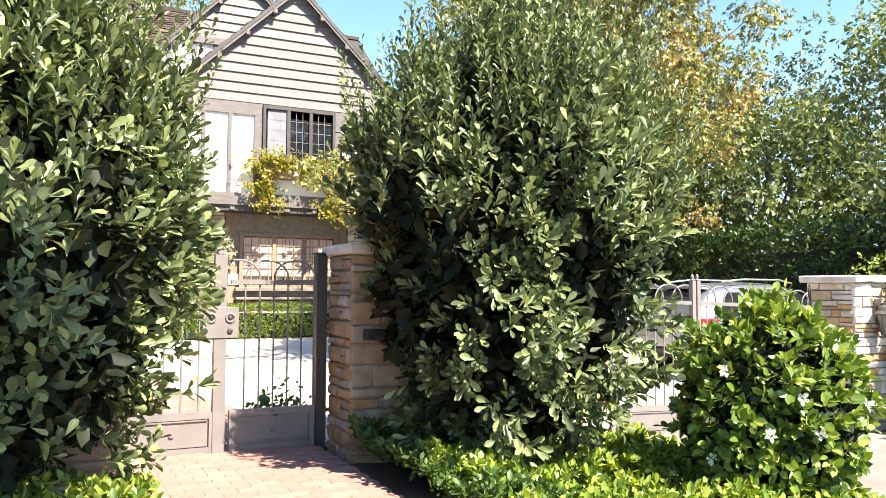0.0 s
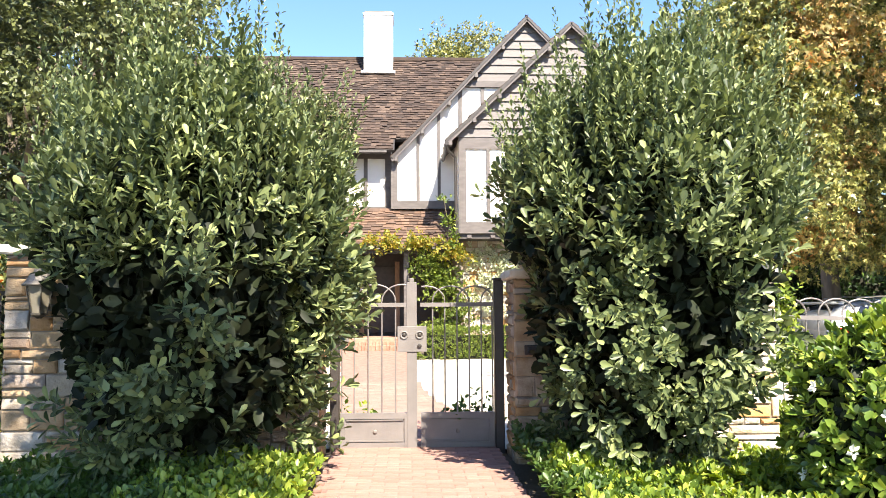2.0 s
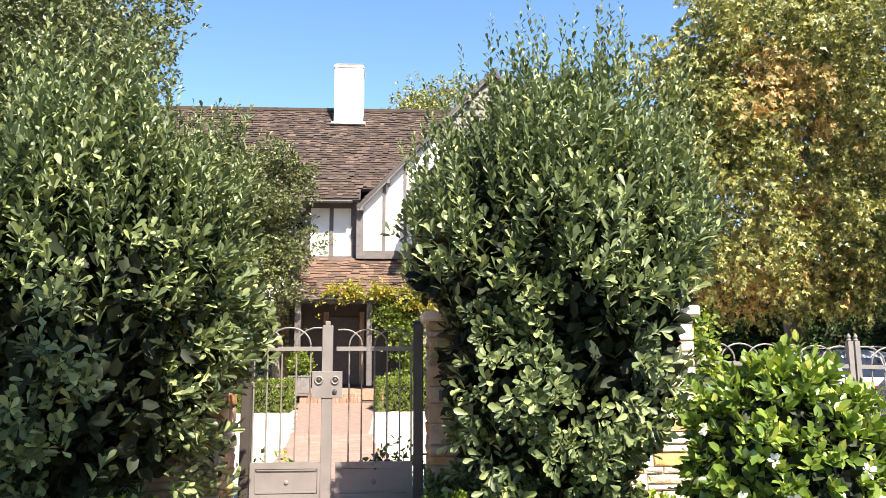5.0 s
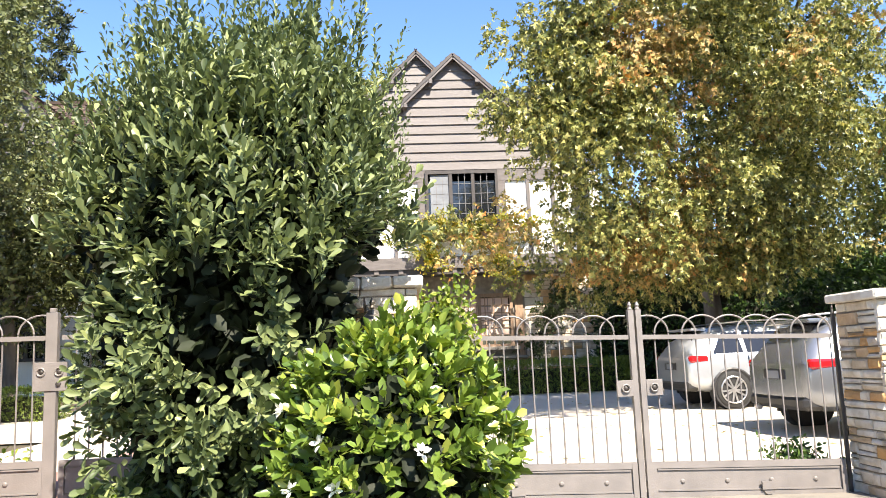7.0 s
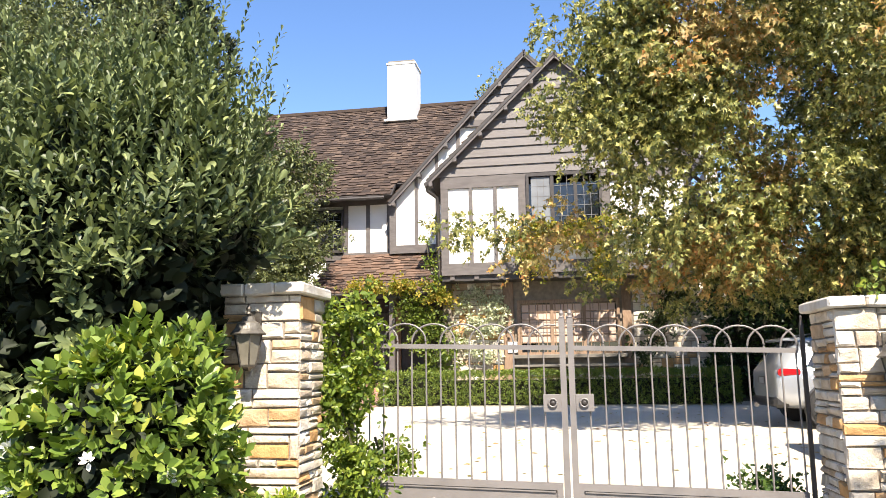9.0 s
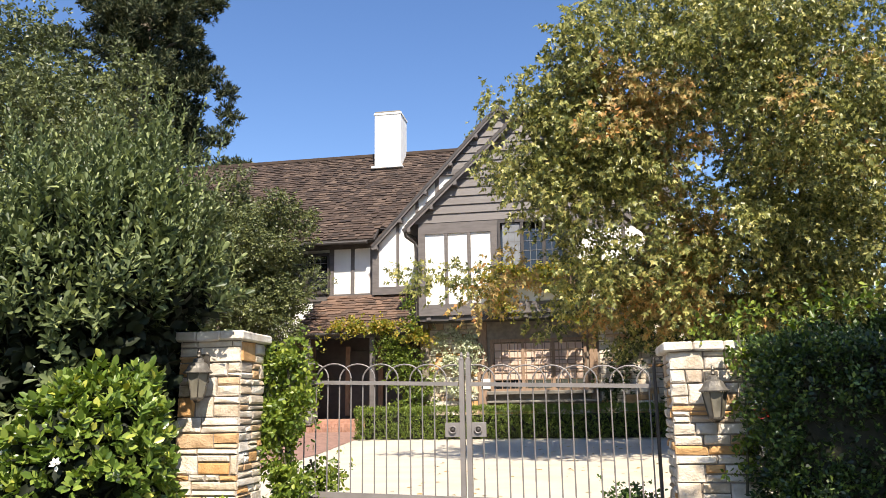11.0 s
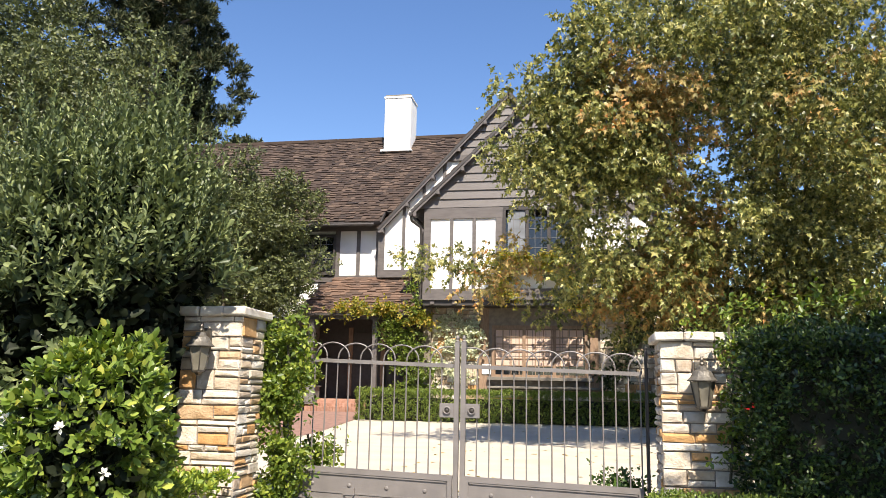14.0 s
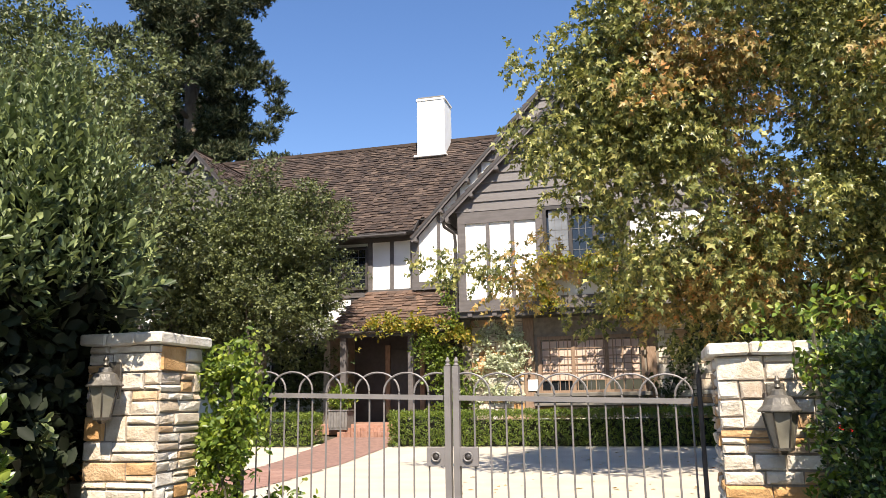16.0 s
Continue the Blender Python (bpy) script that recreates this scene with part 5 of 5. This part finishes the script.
cl[:, 1] += np.where((land_x > 8.6) & (land_x < 13.5) & (land_y < 9.6), np.clip(9.9 - land_y, 0, 2.6), 0)
cl[:, 1] += np.where((land_x <= 8.6) & (land_y < 10.2), np.clip(10.4 - land_y, 0, 1.8), 0)
cl = cl[(bumpy(cl, 5, 0.6) > -0.28) & (bumpy(cl, 9, 1.5) > -0.6)]
cl = np.concatenate([cl, egg(rt, (10.2, 8.6, 7.6), (2.6, 1.6, 3.4), 90, 0.1), egg(rt, (6.6, 6.2, 5.5), (2.0, 1.1, 2.5), 95, 0.2)])
cl = np.concatenate([cl, np.array([[3.1, 7.3, 3.5], [3.6, 7.2, 3.45], [4.2, 7.0, 3.35], [4.9, 6.8, 3.1], [4.4, 7.0, 2.9], [5.0, 6.9, 3.6]])])
tree("sycamore_tree", (11.0, 12.2, float(gz(11.0, 12.2))), 3.2, 0.26, cl, 33, 0.110, 8, L_SYC, 72, "spreading sycamore with green and yellowing leaves over the court", 0.68, LOBED, 0.7, -0.45, limbs=16, turning=L_SYC_G)
ro = np.random.default_rng(81)
tree("olive_oak", (-4.3, 14.3, float(gz(-4.3, 14.3))), 2.6, 0.17, egg(ro, (-4.3, 14.4, 5.2), (2.8, 1.5, 2.9), 190, 0.4), 72, 0.105, 7, L_OAK, 82, "grey-green small-leaved oak before the house", 0.62, DIAMOND, 0.7, 0.0, limbs=12, stem=0.14)
tree("live_oak", (-8.0, 8.0, -0.1), 2.8, 0.3, egg(ro, (-8.0, 8.4, 6.9), (4.1, 3.5, 4.8), 240, 0.5, 2.2), 72, 0.12, 7, L_OAK, 83, "large grey-green live oak beside the court", 0.85, DIAMOND, 0.7, 0.0, limbs=14, stem=0.16)
rp = np.random.default_rng(91)
pc = []
for k in range(26):
    zz = 6 + k * 0.9
    rr = max(1.4, 6.6 * (1 - (k / 36.0) ** 3.2)) * rp.uniform(0.75, 1.1)
    for j in range(11):
        a = 2 * math.pi * (j + 0.37 * k) / 11 + rp.normal(0, 0.2)
        f = rp.uniform(0.2, 1.05)
        pc.append((-20.5 + rr * math.cos(a) * f, 35 + rr * math.sin(a) * f, zz + rp.normal(0, 0.4)))
tree("pine_tree", (-20.5, 35, 0.5), 29, 0.5, pc, 60, 0.36, 13, L_PINE, 92, "tall dark pine behind the house", 0.88, NARROW, 0.72, 0.3, limbs=40, stem=0.22, limb_low=5)
for i, (x, y, z, r, h, m, lab) in enumerate(((2.6, 34, 13.8, 2.5, 3.3, L_SYC, "yellow-green tree behind the house roof"), (19, 6.0, 4.6, 3.4, 4.6, L_MID, "mid-green tree beyond the court"),
                                             (23, 14, 5.5, 4.5, 5.5, L_BACK, "dark green tree far beyond the court"), (16.5, 17, 6.0, 4.5, 6.0, L_BACK, "dark green tree behind the cars"),
                                             (14.8, 1.5, 3.2, 2.2, 3.3, L_MID, "tall green tree beside the court"), (-15, 16, 6, 4.5, 6, L_OAK, "grey-green oak beside the house"),
                                             (-14.5, 4, 4.5, 3.8, 4.8, L_OAK, "grey-green oak behind the fence"), (16.0, 8.5, 3.9, 2.8, 3.4, L_MID, "mid-green tree behind the court hedge"), (-7.3, 14.5, 5.2, 2.0, 3.2, L_OAK, "grey-green oak against the house wing"))):
    rr_ = np.random.default_rng(100 + i)
    tree("tree", (x, y, float(gz(x, min(y, 17)))), max(1.2, z - h * 0.6), 0.2, egg(rr_, (x, y, z), (r, r, h), 90, 0.45, 0.8), 32, 0.18, 6, m, 110 + i, lab, 1.15, DIAMOND, 0.75, -0.1, limbs=12)
rs = np.random.default_rng(140)
# Unseen tree, added so that its flat crowns shade the verge and shrub.
tree("shade_tree", (-4.8, -10.5, float(gz(-4.8, -10.5))), 5.2, 0.18, np.concatenate([egg(rs, (-2.9, -6.8, 8.2), (2.4, 1.0, 0.8), 76, 0.1), egg(rs, (-1.6, -8.6, 8.2), (2.1, 0.9, 0.6), 46, 0.1), egg(rs, (0.15, -8.85, 8.2), (1.4, 0.5, 0.5), 46, 0.1)]), 34, 0.12, 7, L_OAK, 141, "unseen tree added so its crown shades the verge", 0.6, DIAMOND, 0.7, -0.1, limbs=9)
# Low branch comes into view; the unseen crown is added to shade the hedge.
tree("shade_tree", (11.5, -8.5, float(gz(11.5, -8.5))), 4.2, 0.2, np.concatenate([egg(rs, (11.8, -5.6, 6.2), (2.4, 1.4, 1.1), 95, 0.1), np.array([[8.1, -5.3, 3.35], [8.5, -5.6, 3.7], [9.3, -6.0, 4.3], [10.2, -6.8, 5.0]])]), 44, 0.12, 7, L_BACK, 142, "street tree with a branch over the pavement, crown added for shade", 0.5, OVAL, 0.6, -0.1, limbs=50)
leafy_box("tall_hedge", 8.7, 24, 14.2, 15.6, 3.4, 6500, 0.14, L_HEDGE, 57, "tall dark green boundary hedge behind the cars", "hedge", rough=0.2, core=0.5)
leafy_box("tall_hedge", 12.9, 14.2, -0.2, 13.2, 2.9, 5000, 0.14, L_HEDGE, 58, "tall dark green hedge beside the court", "hedge", rough=0.2, core=0.5)

# ---- cars ----
def suv(loc, yaw, paint, label, seed):
    """A sport utility car along its own x axis, rear at -x; origin on the ground under its middle."""
    t = thing("car", loc, label, "car", "parked cars")
    t.rotation_euler = (0, 0, radians(yaw))
    # stations along the body: x, floor, belt, half width, roof, roof half width
    st = [(-2.27, 0.50, 0.99, 0.80, 1.00, 0.70), (-2.24, 0.40, 1.02, 0.87, 1.05, 0.72), (-2.12, 0.34, 1.05, 0.92, 1.30, 0.68), (-1.8, 0.30, 1.06, 0.93, 1.58, 0.64),
          (-1.3, 0.28, 1.06, 0.95, 1.66, 0.65), (-0.5, 0.27, 1.05, 0.95, 1.69, 0.66), (0.2, 0.27, 1.04, 0.95, 1.67, 0.65), (0.65, 0.27, 1.03, 0.95, 1.52, 0.63),
          (1.1, 0.28, 1.02, 0.94, 1.14, 0.68), (1.6, 0.30, 0.99, 0.93, 1.04, 0.70), (2.05, 0.34, 0.92, 0.86, 0.95, 0.66), (2.25, 0.45, 0.80, 0.70, 0.82, 0.55)]
    bm = bmesh.new()
    rows = []
    for x, fl, be, hw, ro_, rw in st:
        prof = [(hw * 0.80, fl), (hw * 0.98, fl + 0.12), (hw, (fl + be) / 2 + 0.05), (hw * 0.985, be - 0.06), (hw * 0.95, be)]
        if ro_ - be > 0.12:
            prof += [(rw + (hw * 0.95 - rw) * 0.12, ro_ - 0.10), (rw * 0.9, ro_ - 0.03), (rw * 0.5, ro_), (0, ro_ + 0.01)]
        else:
            prof += [(hw * 0.88, be + (ro_ - be) * 0.4 + 0.01), (hw * 0.7, ro_), (hw * 0.4, ro_ + 0.015), (0, ro_ + 0.02)]
        ring = prof + [(-a, b) for a, b in prof[-2::-1]]
        rows.append([bm.verts.new((x, a, b)) for a, b in ring])
    for a, b in zip(rows, rows[1:]):
        for k in range(len(a) - 1):
            bm.faces.new((a[k], a[k + 1], b[k + 1], b[k]))
        bm.faces.new((a[-1], a[0], b[0], b[-1]))
    bm.faces.new(rows[0]), bm.faces.new(rows[-1][::-1])
    body = part("body", bm, paint, t, local=True, smooth=True)
    body.modifiers.new("soft", "SUBSURF").render_levels = 2
    body.modifiers["soft"].levels = 1
    for sg in (-1, 1):
        def pane(name, q, mat, lab=""):
            bm = bmesh.new()
            f = bm.faces.new([bm.verts.new(p) for p in q])
            part(name, bm, mat, t, lab, local=True)
        def yy(z, e=0.012):
            return sg * (0.895 + (z - 1.05) * -0.42 + e)
        for xa, xb, xc, xd in ((-1.72, -1.08, -1.12, -1.45), (-1.0, -0.05, -0.08, -1.02), (0.03, 0.86, 0.42, 0.01)):
            pane("side_window", [(xa, yy(1.09), 1.09), (xb, yy(1.09), 1.09), (xc, yy(1.5), 1.5), (xd, yy(1.5), 1.5)], M_GLASS, "dark tinted side glass")
        bm = tube([(-1.45, sg * 0.62, 1.69), (-0.9, sg * 0.63, 1.735), (0.0, sg * 0.63, 1.73), (0.35, sg * 0.62, 1.67)], 0.018, 6)
        part("roof_rail", bm, M_RIM, t, "silver roof rail", local=True)
        part("mirror", box(0.55, 0.7, sg * 0.95 - 0.09, sg * 0.95 + 0.09, 1.03, 1.17, 0.03), paint, t, local=True)
        lamp = box(-2.22, -1.82, sg * 0.80 - 0.125, sg * 0.80 + 0.125, 0.92, 1.06, 0.035)
        part("tail_light", lamp, M_RED, t, "red tail light lens", local=True)
        for xh in (-0.95, 0.1):
            part("door_handle", box(xh, xh + 0.2, sg * 0.95 - 0.012, sg * 0.95 + 0.022, 0.93, 0.965, 0.008), M_RIM, t, local=True)
            part("door_seam", box(xh - 0.06, xh - 0.052, sg * 0.945 - 0.01, sg * 0.945 + 0.012, 0.42, 1.03), M_TRIM, t, local=True)
        part("sill", box(-0.95, 0.95, sg * 0.86 - 0.04, sg * 0.86 + 0.07, 0.25, 0.36, 0.02), M_TRIM, t, local=True)
        for xw in (-1.38, 1.42):
            ar = tube([(xw + 0.41 * math.cos(a), sg * 0.935, 0.37 + 0.41 * math.sin(a)) for a in [math.pi * (k - 1) / 10 for k in range(13)]], 0.032, 6)
            part("wheel_arch", ar, M_TRIM, t, "black arch trim", local=True)
            part("wheel_well", lathe([(0.40, sg * 0.70), (0.40, sg * 0.945)], 24, (xw, 0, 0.37), "Y"), M_TRIM, t, local=True)
            w = part("wheel", lathe([(0.2, sg * 0.950), (0.25, sg * 0.955), (0.34, sg * 0.965), (0.365, sg * 0.94), (0.365, sg * 0.78), (0.3, sg * 0.75)], 32, (xw, 0, 0.365), "Y"), M_RUBBER, t, "black tyre", local=True, smooth=True)
            part("rim", tube([(xw + 0.258 * math.cos(2 * math.pi * k / 28), sg * 0.966, 0.365 + 0.258 * math.sin(2 * math.pi * k / 28)) for k in range(28)], 0.016, 6, closed=True), M_RIM, w, "silver rim edge", local=True)
            part("hub", lathe([(0.05, sg * 0.95), (0.05, sg * 0.975), (0.03, sg * 0.98)], 16, (xw, 0, 0.365), "Y"), M_RIM, w, local=True)
            for k in range(10):
                a = 2 * math.pi * k / 10 + (0.1 if k % 2 else -0.1)
                q = beam((xw + 0.04 * math.cos(a), sg * 0.962, 0.365 + 0.04 * math.sin(a)), (xw + 0.25 * math.cos(a), sg * 0.966, 0.365 + 0.25 * math.sin(a)), 0.034, 0.014, (0, sg, 0))
                part("spoke", q, M_RIM, w, local=True)
    bm = bmesh.new()
    q = [(-2.12, -0.6, 1.12), (-2.12, 0.6, 1.12), (-1.86, 0.52, 1.50), (-1.86, -0.52, 1.50)]
    off_ = Vector((-0.035, 0, 0.02))
    bm.faces.new([bm.verts.new(Vector(p) + off_) for p in q])
    part("rear_window", bm, M_GLASS, t, "dark rear glass", local=True)
    part("spoiler", box(-2.02, -1.7, -0.6, 0.6, 1.56, 1.62, 0.02), paint, t, local=True)
    part("rear_bumper", box(-2.30, -2.0, -0.82, 0.82, 0.36, 0.56, 0.06), M_TRIM, t, "black lower bumper", local=True)
    part("plate_recess", box(-2.285, -2.25, -0.3, 0.3, 0.78, 0.92, 0.01), M_TRIM, t, local=True)
    part("number_plate", box(-2.295, -2.286, -0.16, 0.16, 0.79, 0.90, 0.003), M_CURTAIN, t, "pale plate with dark bars", local=True)
    part("exhaust", lathe([(0.05, -0.02), (0.05, 0.06)], 12, (-2.28, 0.55, 0.36), "Y"), M_RIM, t, local=True)
    return t


suv((10.96, 9.33, float(gz(10.9, 9.3))), 2, M_PEARL, "pale silver sport utility car parked under the tree", 1)
suv((10.72, 4.22, float(gz(10.4, 4.2))), 1, M_SILVER, "silver grey sport utility car parked behind the gate pier", 2)

# ---- pieces of walls and paving ----
stone_face(random.Random(31), house, (1.6, LY, 0.35), (1, 0, 0), (0, -1, 0), 1.5, 3.2, (0.12, 0.3), (0.2, 0.6))
stone_face(random.Random(32), house, (6.8, LY, 0.35), (1, 0, 0), (0, -1, 0), 2.6, 3.2, (0.12, 0.3), (0.2, 0.6))
stone_face(random.Random(33), house, (3.45, LY, 0.35), (1, 0, 0), (0, -1, 0), 3.0, 0.65, (0.12, 0.3), (0.2, 0.6))

# porch shingles, one by one
V, Fc = shingles((-2.75, PY - 0.04, PZ + 0.0), (1, 0, 0), pv, 4.05, pn, pnn, 41, 0.185, 0.16, 0.36, lambda p: p[0] > -2.75 + 0.45 * (p[1] - PY) / 2.2)
for k in range(0, len(V), 8):
    me = bpy.data.meshes.new("shingle")
    me.from_pydata([Vector(p) - HX for p in V[k:k + 8]], [], [(4, 5, 6, 7), (0, 1, 5, 4), (1, 2, 6, 5), (3, 0, 4, 7)])
    finish("shingle", me, M_SHINGLE_P, porch_roof, local=True)

# bricks of the garden path, flat and close-laid
brick_me = bpy.data.meshes.new("brick")
bw, bl = 0.10, 0.21
brick_me.from_pydata([(sx * (bl / 2 - ins) , sy * (bw / 2 - ins), zz) for zz, ins in ((-0.02, 0.003), (0.004, 0.003), (0.006, 0.006)) for sx, sy in ((-1, -1), (1, -1), (1, 1), (-1, 1))], [],
                     [(8, 9, 10, 11)] + [(k + i, k + (i + 1) % 4, k + 4 + (i + 1) % 4, k + 4 + i) for k in (0, 4) for i in range(4)])
brick_me.materials.append(M_PATH)
count, yb = 0, -3.6
rb = random.Random(5)
rest = bmesh.new()
while yb < 14.5:
    row = round((yb + 3.6) / 0.105)
    x = pl(yb) + 0.055 + (0.105 if row % 2 else 0)
    while x < pr(yb) - 0.05:
        z = float(gz(x, yb)) + 0.008 + rb.uniform(-0.002, 0.002)
        if count < 300 and -2.6 < yb:
            o = new("brick", brick_me)
            o.parent = walkway
            o.location = (x + rb.uniform(-0.002, 0.002), yb, z)
            count += 1
        elif yb < 9:
            vs = [rest.verts.new((v.co.x + x, v.co.y + yb, v.co.z + z)) for v in brick_me.vertices]
            for p in brick_me.polygons:
                rest.faces.new([vs[i] for i in p.vertices])
        x += 0.212
    yb += 0.105
me = bpy.data.meshes.new("paving_bricks")
rest.to_mesh(me)
rest.free()
M_PATH_I = material("pink_paving_rest", (0.46, 0.25, 0.175), 0.85, by="island", scale=3, fine=60, bump=0.3, rgb2=(0.84, 0.8, 0.78),
                    ramp=[(0, (0.29, 0.168, 0.132)), (0.5, (0.315, 0.184, 0.146)), (1, (0.345, 0.208, 0.168))])
finish("paving_bricks", me, M_PATH_I, walkway, "pink bricks farther along the path", kind="stuff")
